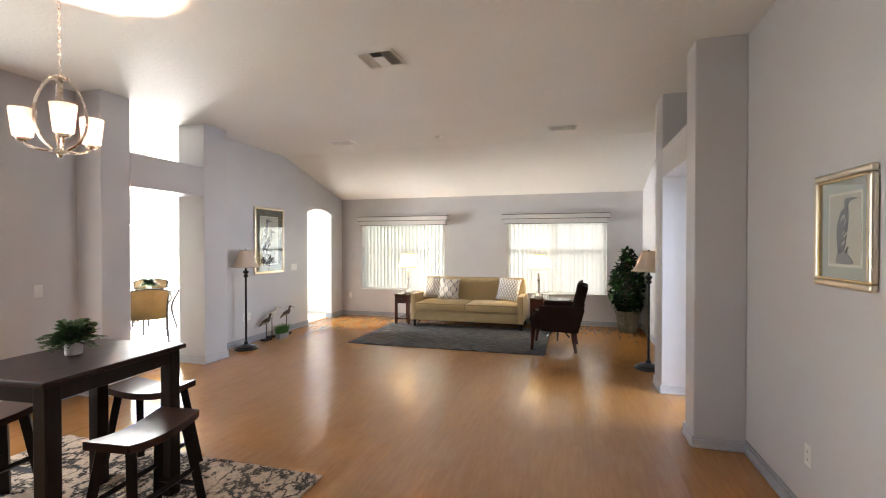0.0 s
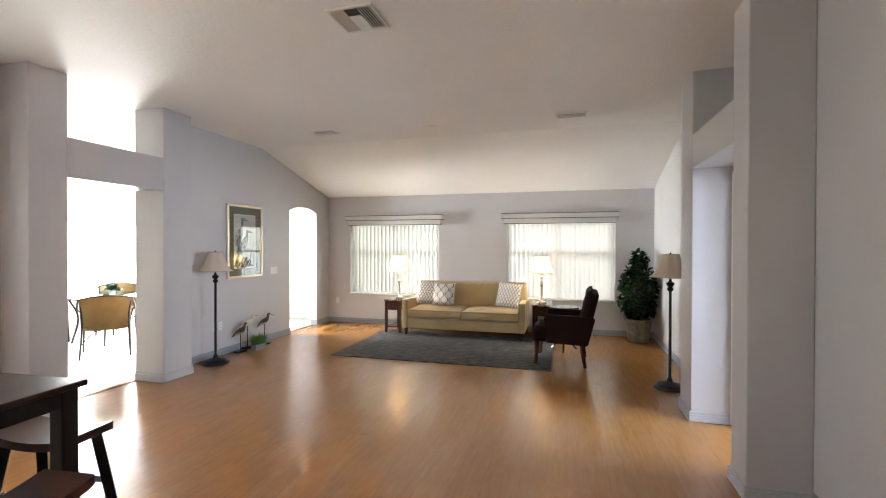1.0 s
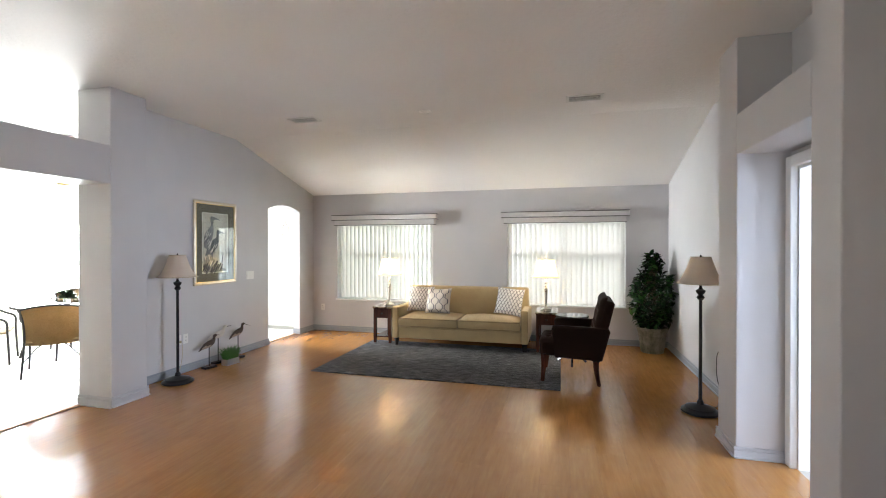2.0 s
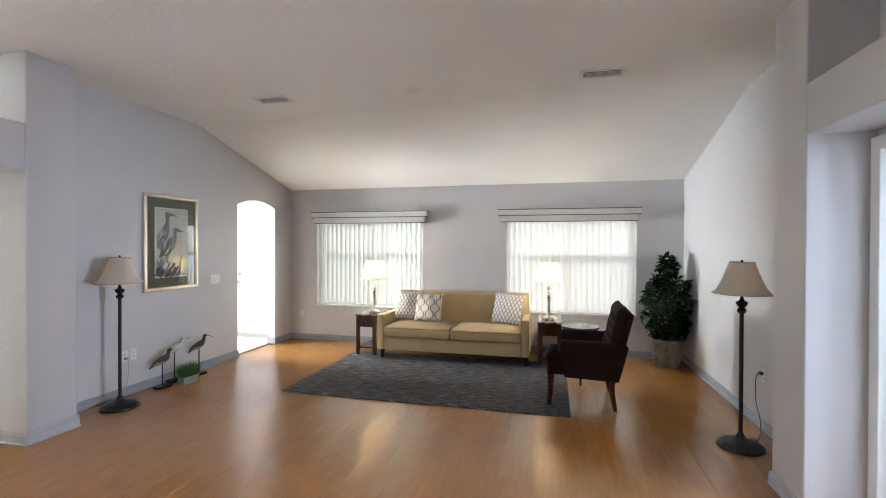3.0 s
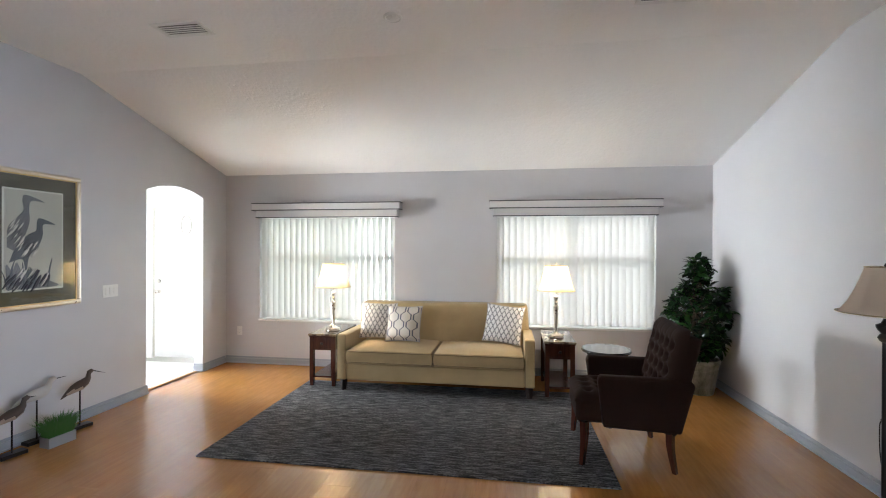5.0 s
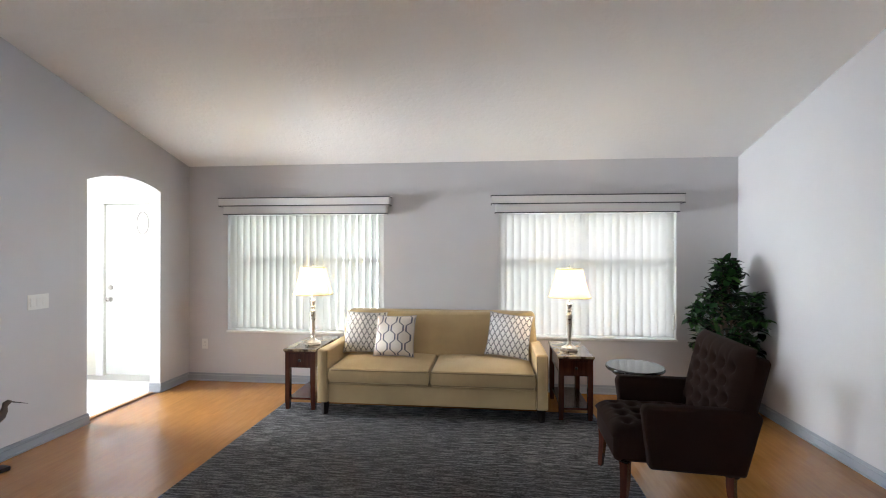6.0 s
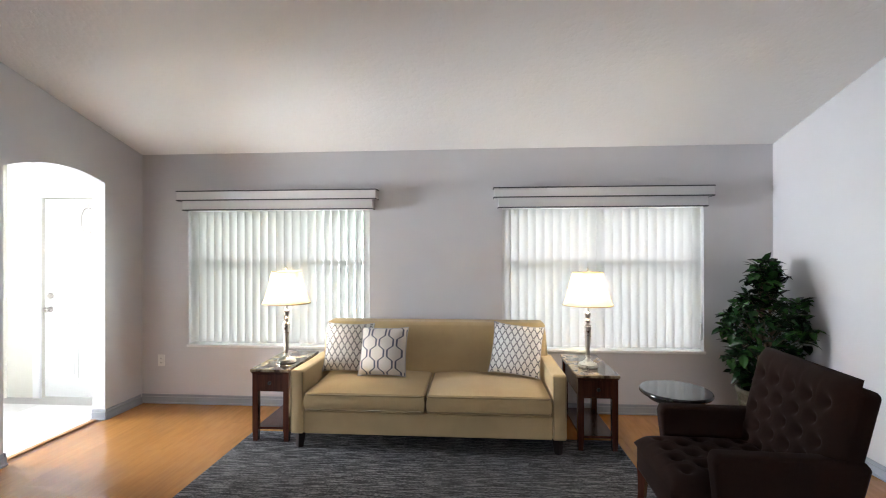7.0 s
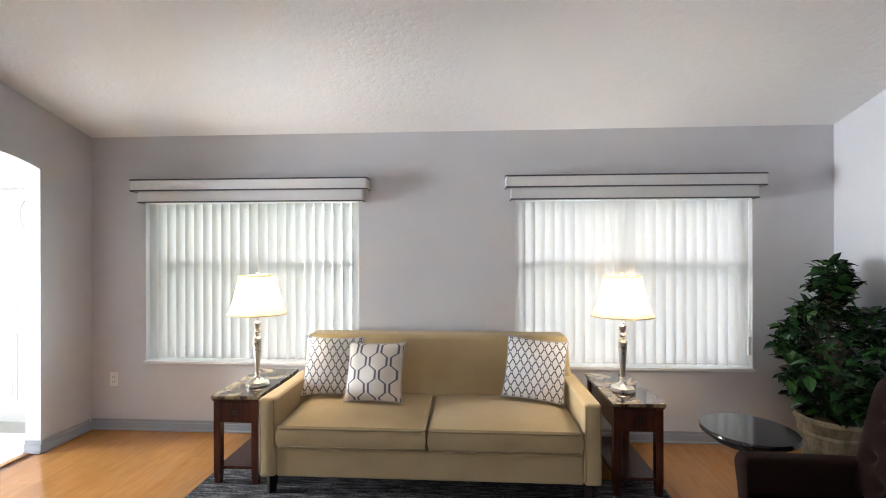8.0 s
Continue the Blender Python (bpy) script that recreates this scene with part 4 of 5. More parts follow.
def shade_mesh(r0, r1, h, n_sides, panel, flare, rows=12, squash=1.0):
    """A bell shade with a shell's thickness; panels bow inwards between ribs."""
    bm = bmesh.new()
    n = n_sides * panel
    shells = []
    for off in (0, -0.003):
        rings = []
        for j in range(rows + 1):
            k = j / rows
            r = r0 + (r1 - r0) * (k ** flare)
            ring = []
            for i in range(n):
                a = 2 * math.pi * i / n
                f = (i % panel) / panel
                rr = r * (1 - 0.035 * math.sin(math.pi * f)) + off
                zz = k * h - (0.005 * math.sin(math.pi * f) * (1 - k) if j == 0 else 0)
                ring.append(bm.verts.new((rr * math.cos(a + math.pi / n_sides), squash * rr * math.sin(a + math.pi / n_sides), zz)))
            rings.append(ring)
        for a, b in zip(rings, rings[1:]):
            for i in range(n):
                bm.faces.new((a[i], a[(i + 1) % n], b[(i + 1) % n], b[i]))
        shells.append(rings)
    for j in (0, -1):
        a, b = shells[0][j], shells[1][j]
        for i in range(n):
            bm.faces.new((a[i], a[(i + 1) % n], b[(i + 1) % n], b[i]))
    return bm


def ring_trim(r, z, n_sides, thick=0.004, squash=1.0):
    bm = bmesh.new()
    pts = [(r * math.cos(2 * math.pi * i / (n_sides * 4)), squash * r * math.sin(2 * math.pi * i / (n_sides * 4)), z) for i in range(n_sides * 4 + 1)]
    tube(bm, pts, thick, 6, False)
    return bm


def table_lamp(m, label):
    l = thing("table_lamp", label, "lamp", m, "table lamps beside the sofa")
    part("base", lathe([(0.075, 0.0005), (0.078, 0.008), (0.070, 0.018), (0.072, 0.024), (0.05, 0.035), (0.028, 0.048), (0.02, 0.06)], 36), PEWTER, l)
    part("column", lathe([(0.018, 0.06), (0.014, 0.075), (0.021, 0.085), (0.014, 0.095), (0.016, 0.11), (0.028, 0.30), (0.030, 0.32), (0.018, 0.335), (0.013, 0.35), (0.022, 0.362), (0.012, 0.38)], 28), PEWTER, l)
    part("neck", lathe([(0.012, 0.38), (0.022, 0.40), (0.024, 0.425), (0.010, 0.435), (0.008, 0.48)], 24), PEWTER, l)
    q = part("shade", shade_mesh(0.198, 0.120, 0.262, 8, 5, 0.72, 12, 0.82), LAMPSHADE, l, "glowing ivory silk bell shade")
    q.location = (0, 0, 0.485)
    for r, z in ((0.198, 0.487), (0.121, 0.746)):
        bm = ring_trim(r * 0.985, 0, 8, 0.004, 0.82)
        o = part("shade_trim", bm, SHADE_TRIM, l)
        o.location = (0, 0, z)
    bm = bmesh.new()
    tube(bm, curve_points([(0.011, 0, 0.47), (0.05, 0, 0.52), (0.06, 0, 0.62), (0.03, 0, 0.72), (0, 0, 0.755), (-0.03, 0, 0.72), (-0.06, 0, 0.62), (-0.05, 0, 0.52), (-0.011, 0, 0.47)], 5), 0.0018, 6)
    for a in (0, math.pi * 2 / 3, math.pi * 4 / 3):
        tube(bm, [(0, 0, 0.748), (0.117 * math.cos(a), 0.095 * math.sin(a), 0.745)], 0.0016, 6)
    part("harp", bm, PEWTER, l)
    part("finial", lathe([(0.004, 0.748), (0.004, 0.756), (0.009, 0.762), (0.010, 0.772), (0.004, 0.782), (0.001, 0.786)], 16), PEWTER, l)
    return l


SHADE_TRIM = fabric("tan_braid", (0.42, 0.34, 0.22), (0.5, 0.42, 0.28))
tl = table_lamp(pose(-3.28, 9.42, 0.576), "lit pewter table lamp with an ivory bell shade")
copy_thing(tl, pose(-0.84, 9.43, 0.576))


# ---- armchair ----
def tufted(w, h, nu, nv, buttons, depth, crown, edge=0.05):
    """A padded panel in x-y, its face up (+z): diamond folds and dimples at the buttons."""
    bm = bmesh.new()
    top = []
    for i in range(nu + 1):
        col = []
        for j in range(nv + 1):
            x, y = (i / nu - 0.5) * w, (j / nv - 0.5) * h
            ex = min(1, (w / 2 - abs(x)) / edge)
            ey = min(1, (h / 2 - abs(y)) / edge)
            z = crown * math.sqrt(max(0, 1 - (1 - ex) ** 2)) * math.sqrt(max(0, 1 - (1 - ey) ** 2))
            d = sorted(math.hypot(x - bx, y - by) for bx, by in buttons)
            z -= depth * math.exp(-(d[0] / 0.028) ** 1.5) * (0.3 + 0.7 * min(ex, ey))
            z -= 0.10 * depth * math.exp(-((d[1] - d[0]) / 0.016) ** 2) * min(ex, ey)
            col.append(bm.verts.new((x, y, z)))
        top.append(col)
    for i in range(nu):
        for j in range(nv):
            bm.faces.new((top[i][j], top[i + 1][j], top[i + 1][j + 1], top[i][j + 1]))
    return bm


def button_rows(w, h, sx, sy):
    out = []
    rows = int(h / sy)
    for r in range(rows):
        y = (r - (rows - 1) / 2) * sy
        n = int(w / sx) - (r % 2)
        for c in range(n):
            out.append(((c - (n - 1) / 2) * sx, y))
    return out


def armchair(m):
    """Faces -y before m; its feet stand at z = 0."""
    c = thing("armchair", "dark brown velvet armchair with button-tufted seat and back", "armchair", m)
    w = 0.66
    seat = boxes((-w / 2 + 0.07, w / 2 - 0.07, -0.42, 0.19, 0.285, 0.46), bevel=0.03, segs=3)
    part("seat", seat, VELVET, c)
    btn = button_rows(0.5, 0.52, 0.115, 0.1)
    pad = tufted(w - 0.142, 0.60, 70, 76, btn, 0.045, 0.075, 0.10)
    bmesh.ops.translate(pad, verts=pad.verts, vec=(0, -0.13, 0.432))
    p = part("tufted_seat_pad", pad, VELVET, c)
    for bx, by in btn:
        k = lathe([(0.0095, 0), (0.009, 0.003), (0.005, 0.006), (0.001, 0.007)], 10)
        bmesh.ops.translate(k, verts=k.verts, vec=(bx, by - 0.13, 0.462))
        part("button", k, VELVET, p)
    lean = Matrix.Rotation(radians(-13.5), 4, "X")
    hinge = Matrix.Translation((0, 0.145, 0.37))
    back = boxes((-w / 2 + 0.005, w / 2 - 0.005, 0.0, 0.10, -0.10, 0.60))
    bmesh.ops.bevel(back, geom=back.edges[:], offset=0.025, segments=3, profile=0.5, affect="EDGES")
    for v in back.verts:
        k = max(0, v.co.z) / 0.6
        v.co.z -= 0.03 * (abs(v.co.x) / (w / 2)) ** 3 * k
        v.co.x *= 1 + 0.02 * k
    back.transform(hinge @ lean)
    part("backrest", back, VELVET, c)
    btn = button_rows(0.58, 0.50, 0.115, 0.088)
    pad = tufted(w - 0.012, 0.63, 76, 76, btn, 0.050, 0.066, 0.09)
    pad.transform(hinge @ lean @ Matrix.Translation((0, 0.012, 0.30)) @ Matrix.Rotation(radians(90), 4, "X"))
    p = part("tufted_back_pad", pad, VELVET, c)
    for bx, by in btn:
        k = lathe([(0.0095, 0), (0.009, 0.003), (0.005, 0.006), (0.001, 0.007)], 10)
        k.transform(hinge @ lean @ Matrix.Translation((bx, 0.012, by + 0.30)) @ Matrix.Rotation(radians(90), 4, "X") @ Matrix.Translation((0, 0, 0.014)))
        part("button", k, VELVET, p)
    for s in (-1, 1):
        a, b = sorted((s * (w / 2 + 0.005), s * (w / 2 - 0.07)))
        bm = bmesh.new()
        prism(bm, [(-0.25, 0.288), (0.245, 0.275), (0.33, 0.60), (0.30, 0.635), (-0.27, 0.638), (-0.287, 0.60), (-0.262, 0.42)], a, b, "x")
        bmesh.ops.bevel(bm, geom=bm.edges[:], offset=0.016, segments=3, profile=0.5, affect="EDGES")
        part("arm", bm, VELVET, c)
        for y, dy in ((-0.37, -0.015), (0.185, 0.03)):
            bm = bmesh.new()
            x = s * (w / 2 - 0.035)
            tube(bm, curve_points([(x, y, 0.31), (x, y, 0.18), (x, y + dy, 0.0005)], 4), [0.033, 0.031, 0.030, 0.029, 0.027, 0.025, 0.023, 0.021, 0.019], 4)
            part("leg", bm, CHERRY, c, "dark cherry tapered leg", False)
    return c


armchair(pose(-0.43, 8.10, 0.0, 0, 0, -92))


# ---- round side table ----
def round_table(m):
    t = thing("round_side_table", "round black lacquered pedestal side table", "side table", m)
    part("tabletop", lathe([(0.18, 0.60), (0.202, 0.604), (0.208, 0.612), (0.208, 0.622), (0.203, 0.63)], 48), BLACKWOOD, t)
    part("apron", lathe([(0.155, 0.57), (0.16, 0.575), (0.16, 0.6)], 40), BLACKWOOD, t)
    part("column", lathe([(0.03, 0.16), (0.036, 0.2), (0.024, 0.24), (0.034, 0.36), (0.02, 0.44), (0.032, 0.5), (0.05, 0.56)], 24), BLACKWOOD, t)
    for k in range(3):
        a = 2 * math.pi * k / 3 + 0.5
        bm = bmesh.new()
        tube(bm, curve_points([(0.02 * math.cos(a), 0.02 * math.sin(a), 0.2), (0.1 * math.cos(a), 0.1 * math.sin(a), 0.13), (0.16 * math.cos(a), 0.16 * math.sin(a), 0.05), (0.2 * math.cos(a), 0.2 * math.sin(a), 0.013)], 5), 0.014, 8)
        part("foot", bm, BLACKWOOD, t)
    return t


round_table(pose(-0.486, 8.70, 0.0))


# ---- plants ----
def leaf(bm, base, way, up, length, width):
    """A folded pointed leaf."""
    way = Vector(way).normalized()
    s = way.cross(up)
    if s.length < 1e-3:
        s = way.cross(Vector((1, 0, 0)))
    s.normalize()
    nrm = s.cross(way).normalized()
    base = Vector(base)
    mid = [base, base + way * length * 0.35 + nrm * length * 0.03, base + way * length * 0.7 - nrm * length * 0.01, base + way * length - nrm * length * 0.13]
    v = [bm.verts.new(p) for p in mid]
    for sg in (-1, 1):
        a = bm.verts.new(mid[1] + sg * s * width * 0.5 + nrm * width * 0.12)
        b = bm.verts.new(mid[2] + sg * s * width * 0.40 + nrm * width * 0.10)
        bm.faces.new((v[0], v[1], a))
        bm.faces.new((v[1], v[2], b, a))
        bm.faces.new((v[2], v[3], b))


def ficus(m):
    rng = random.Random(4)
    p = thing("potted_ficus", "leafy green ficus in a weathered cream clay pot", "plant", m)
    part("pot", lathe([(0.145, 0.0005), (0.15, 0.01), (0.158, 0.06), (0.164, 0.065), (0.164, 0.075), (0.161, 0.08), (0.182, 0.225), (0.190, 0.235), (0.190, 0.25), (0.184, 0.258), (0.188, 0.27), (0.202, 0.32), (0.210, 0.328), (0.208, 0.352), (0.20, 0.36), (0.188, 0.355), (0.18, 0.32), (0.12, 0.31)], 44), CLAY, p, "weathered cream clay pot")
    part("soil", lathe([(0.17, 0.305), (0.178, 0.322), (0.12, 0.335), (0.01, 0.338)], 32), SOIL, p)
    bm = bmesh.new()
    tips = []
    for k in range(3):
        a = k * 2.1
        tube(bm, curve_points([(0.03 * math.cos(a), 0.03 * math.sin(a), 0.32), (0.045 * math.cos(a + 1), 0.045 * math.sin(a + 1), 0.7), (0.03 * math.cos(a + 2), 0.03 * math.sin(a + 2), 1.1), (0.02 * math.cos(a), 0.02 * math.sin(a), 1.36 - 0.1 * k)], 5), 0.011, 7)
    def reach(z):
        pts = [(0.36, 0.13), (0.45, 0.20), (0.60, 0.25), (0.75, 0.27), (0.95, 0.262), (1.06, 0.235), (1.12, 0.15), (1.17, 0.095), (1.30, 0.105), (1.38, 0.06), (1.43, 0.01)]
        for (a, ra), (b, rb) in zip(pts, pts[1:]):
            if a <= z <= b:
                return ra + (rb - ra) * (z - a) / (b - a)
        return 0.01
    lf = bmesh.new()
    count = 0
    for k in range(150):
        z = 0.40 + 0.99 * (rng.random() ** 1.05)
        a = rng.random() * 2 * math.pi
        lump = 1 + 0.24 * noise.noise((math.cos(a) * 1.7, math.sin(a) * 1.7, z * 3.4))
        R = reach(z) * lump * (0.86 + 0.2 * rng.random())
        tip = Vector((R * math.cos(a), R * math.sin(a), z))
        root = Vector((0.02 * math.cos(a), 0.02 * math.sin(a), max(0.36, z - 0.16 - 0.2 * R)))
        tube(bm, [root, root.lerp(tip, 0.5) + Vector((0, 0, 0.02)), tip], [0.004, 0.003, 0.0015], 4)
        n = 8 if z < 1.1 else 7
        for i in range(n):
            f = (0.45, 0.7, 0.85, 0.93, 0.97, 1.0, 1.0, 1.0)[i]
            q = root.lerp(tip, f) + Vector((0, 0, 0.02 * math.sin(math.pi * min(1, f))))
            out = (tip - root).normalized()
            side = out.cross(Vector((0, 0, 1))).normalized() * (1 if i % 2 else -1)
            way = out * rng.uniform(-0.1, 0.8) + side * rng.uniform(0.2, 1.2) + Vector((rng.uniform(-0.4, 0.4), rng.uniform(-0.4, 0.4), rng.uniform(-0.8, 0.35)))
            if m.translation.x + q.x > 0.865 and way.x > 0:
                continue
            up = Vector((rng.uniform(-0.4, 0.4), rng.uniform(-0.4, 0.4), 1))
            ln = rng.uniform(0.085, 0.135)
            leaf(lf, q, way, up, ln, ln * rng.uniform(0.5, 0.62))
    part("trunk", bm, BARK, p, "thin brown twisted stems")
    tagged(part("foliage", lf, LEAF, p, "glossy dark green pointed leaves", False), kind="stuff")
    return p


ficus(pose(0.64, 9.67, 0.0))


def table_plant(m, label, seed=2):
    rng = random.Random(seed)
    p = thing("potted_plant", label, "plant", m)
    part("pot", lathe([(0.036, 0.0005), (0.039, 0.004), (0.042, 0.072), (0.042, 0.078), (0.038, 0.078), (0.036, 0.06), (0.02, 0.058)], 32), WHITE, p, "white ceramic cylinder pot")
    lf = bmesh.new()
    for k in range(95):
        a, rise = rng.random() * 6.283, rng.uniform(0.1, 2.6)
        L = rng.uniform(0.10, 0.165)
        base = Vector((0, 0, 0.07))
        way = Vector((math.cos(a), math.sin(a), rise)).normalized()
        for i in range(10):
            f = (i + 1) / 10
            q = base + way * L * f - Vector((0, 0, 0.05 * f * f))
            side = way.cross(Vector((0, 0, 1))).normalized()
            for sg in (-1, 1):
                leaf(lf, q, way * 0.7 + side * sg + Vector((0, 0, rng.uniform(-0.2, 0.3))), Vector((0, 0, 1)), 0.044 * (1.15 - 0.5 * f), 0.024)
    tagged(part("fronds", lf, FERN, p, "feathery dark green fronds", False), kind="stuff")
    return p


def grass_box(m):
    rng = random.Random(9)
    g = thing("grass_planter", "small grey box planter filled with green grass", "planter", m)
    part("box", boxes((-0.095, 0.095, -0.05, 0.05, 0.0005, 0.012), (-0.095, 0.095, -0.05, -0.04, 0.012, 0.075), (-0.095, 0.095, 0.04, 0.05, 0.012, 0.075), (-0.095, -0.085, -0.04, 0.04, 0.012, 0.075), (0.085, 0.095, -0.04, 0.04, 0.012, 0.075), (-0.085, 0.085, -0.04, 0.04, 0.012, 0.062)), STONE, g)
    bm = bmesh.new()
    for k in range(620):
        x, y = rng.uniform(-0.083, 0.083), rng.uniform(-0.038, 0.038)
        h = rng.uniform(0.08, 0.17)
        dx, dy = x * 0.75 + rng.uniform(-0.04, 0.04), y * 1.0 + rng.uniform(-0.04, 0.04)
        a = bm.verts.new((x - 0.0025, y, 0.06))
        b = bm.verts.new((x + 0.0025, y, 0.06))
        c = bm.verts.new((x + dx * 0.4 + 0.002, y + dy * 0.4, 0.068 + h * 0.65))
        d = bm.verts.new((x + dx * 0.4 - 0.002, y + dy * 0.4, 0.068 + h * 0.65))
        e = bm.verts.new((x + dx, y + dy, 0.068 + h))
        bm.faces.new((a, b, c, d))
        bm.faces.new((d, c, e))
    tagged(part("grass", bm, GRASS, g, "bright green upright blades", False), kind="stuff")
    return g


grass_box(pose(-4.735, 7.575, 0.0, 0, 0, 82))


# ---- carved shorebirds on stands ----
def shorebird(m, height, size, mats, label, tilt=12, beak=0.13, droop=0.03):
    """One plain carved shape on a peg and a wooden block."""
    bm = boxes((-0.08, 0.08, -0.04, 0.04, 0.0005, 0.028), bevel=0.004, segs=1)
    tube(bm, [(0, 0, 0.028), (0, 0, height)], 0.006, 8)
    for f in bm.faces:
        f.material_index = 1
    prof = [(-0.165, -0.045, 0.003), (-0.12, -0.022, 0.016), (-0.06, -0.002, 0.036), (0.0, 0.008, 0.046), (0.05, 0.024, 0.038), (0.08, 0.05, 0.023), (0.088, 0.078, 0.017), (0.098, 0.098, 0.021), (0.118, 0.102, 0.019), (0.134, 0.098, 0.007)]
    b2 = bmesh.new()
    tube(b2, [(x * size, 0, z * size) for x, z, r in prof], [r * size for x, z, r in prof], 12)
    tube(b2, [(0.13 * size, 0, 0.098 * size), (0.13 * size + beak, 0, 0.098 * size - droop)], [0.005, 0.0015], 6)
    for f in b2.faces:
        c = f.calc_center_median()
        if c.x > 0.134 * size:
            f.material_index = 1
        elif c.z < 0.0 and c.x > -0.1 * size:
            f.material_index = 2
    b2.transform(Matrix.Translation((0, 0, height + 0.02)) @ Matrix.Rotation(radians(-tilt), 4, "Y"))
    tmp = bpy.data.meshes.new("tmp")
    b2.to_mesh(tmp)
    b2.free()
    bm.from_mesh(tmp)
    bpy.data.meshes.remove(tmp)
    return solid("carved_shorebird", bm, mats, label, "figurine", m)


BROWN = painted("brown_carved_wood", (0.07, 0.045, 0.03), 0.6, 40, 0.2, 0.4)
PALEWOOD = painted("whitewashed_carved_wood", (0.62, 0.58, 0.52), 0.6, 40, 0.2, 0.15)
TAN = painted("tan_carved_wood", (0.35, 0.27, 0.2), 0.6, 40, 0.2, 0.2)
shorebird(pose(-4.85, 7.34, 0, 0, 0, 78), 0.27, 0.90, [BROWN, ESPRESSO, TAN], "brown carved wooden shorebird on a dark stand", 8, 0.04, 0.01)
shorebird(pose(-4.915, 7.565, 0, 0, 0, 80), 0.34, 0.98, [PALEWOOD, ESPRESSO, PALEWOOD], "whitewashed carved shorebird on a dark stand", 0, 0.075, 0.0)
shorebird(pose(-4.85, 7.855, 0, 0, 0, 78), 0.325, 0.90, [BROWN, ESPRESSO, TAN], "brown carved wooden shorebird with a long beak", 10, 0.09, 0.06)


for nx in (-2.034, -1.931):
    k = lathe([(0.002, 0), (0.002, 0.012), (0.004, 0.013), (0.004, 0.015)], 8)
    k.transform(Matrix.Rotation(radians(90), 4, "X"))
    solid("picture_nail", k, PEWTER, "small bare nail in the grey wall", "nail", pose(nx, FY + 0.001, 2.112), "nails between the windows")

# ---- floor lamps ----
def floor_lamp(m, label):
    l = thing("floor_lamp", label, "lamp", m, "floor lamps")
    part("base", lathe([(0.155, 0.0005), (0.160, 0.008), (0.157, 0.02), (0.13, 0.034), (0.122, 0.046), (0.075, 0.062), (0.03, 0.075), (0.026, 0.1), (0.017, 0.115)], 44), BRONZE, l)
    part("pole", lathe([(0.015, 0.11), (0.0145, 1.02)], 20), BRONZE, l)
    part("turned_neck", lathe([(0.0145, 1.02), (0.026, 1.03), (0.034, 1.045), (0.026, 1.06), (0.018, 1.068), (0.033, 1.085), (0.040, 1.10), (0.040, 1.112), (0.02, 1.122), (0.012, 1.14), (0.011, 1.2)], 24), BRONZE, l)
    q = part("shade", shade_mesh(0.204, 0.084, 0.242, 8, 5, 0.62), LINEN, l, "beige linen bell shade, unlit")
    q.location = (0, 0, 1.172)
    for r, z in ((0.204, 1.174), (0.085, 1.413)):
        o = part("shade_trim", ring_trim(r * 0.985, 0, 8, 0.0035), SHADE_TRIM, l)
        o.location = (0, 0, z)
    bm = bmesh.new()
    tube(bm, [(0, 0, 1.2), (0, 0, 1.416)], 0.004, 6)
    for a in (0.4, 2.5, 4.6):
        tube(bm, [(0, 0, 1.408), (0.08 * math.cos(a), 0.08 * math.sin(a), 1.411)], 0.002, 6)
    part("spider", bm, BRONZE, l)
    part("finial", lathe([(0.006, 1.414), (0.009, 1.42), (0.006, 1.43), (0.001, 1.434)], 12), BRONZE, l)
    return l


fl = floor_lamp(pose(-4.745, 6.765, 0.0), "black turned floor lamp with a beige bell shade")
copy_thing(fl, pose(0.605, 7.245, 0.0))
bm = bmesh.new()
tube(bm, curve_points([(0.906, 7.648, 0.475), (0.875, 7.645, 0.475), (0.85, 7.62, 0.42), (0.845, 7.60, 0.25), (0.86, 7.56, 0.12), (0.84, 7.5, 0.03), (0.78, 7.40, 0.006), (0.72, 7.33, 0.012), (0.685, 7.29, 0.045)], 6), 0.0035, 6)
box(bm, 0.885, 0.914, 7.635, 7.665, 0.462, 0.488, 0.004, 1)
solid("power_cord", bm, IRON, "black lamp cord plugged into the wall outlet", "cord")
bm = bmesh.new()
tube(bm, curve_points([(-4.985, 7.03, 0.38), (-4.95, 7.03, 0.36), (-4.94, 7.02, 0.2), (-4.94, 6.97, 0.03), (-4.93, 6.9, 0.006), (-4.86, 6.82, 0.02)], 6), 0.003, 6)
box(bm, -4.992, -4.965, 7.017, 7.043, 0.368, 0.394, 0.004, 1)
solid("power_cord", bm, SHADE_TRIM, "thin tan lamp cord plugged into the wall", "cord")


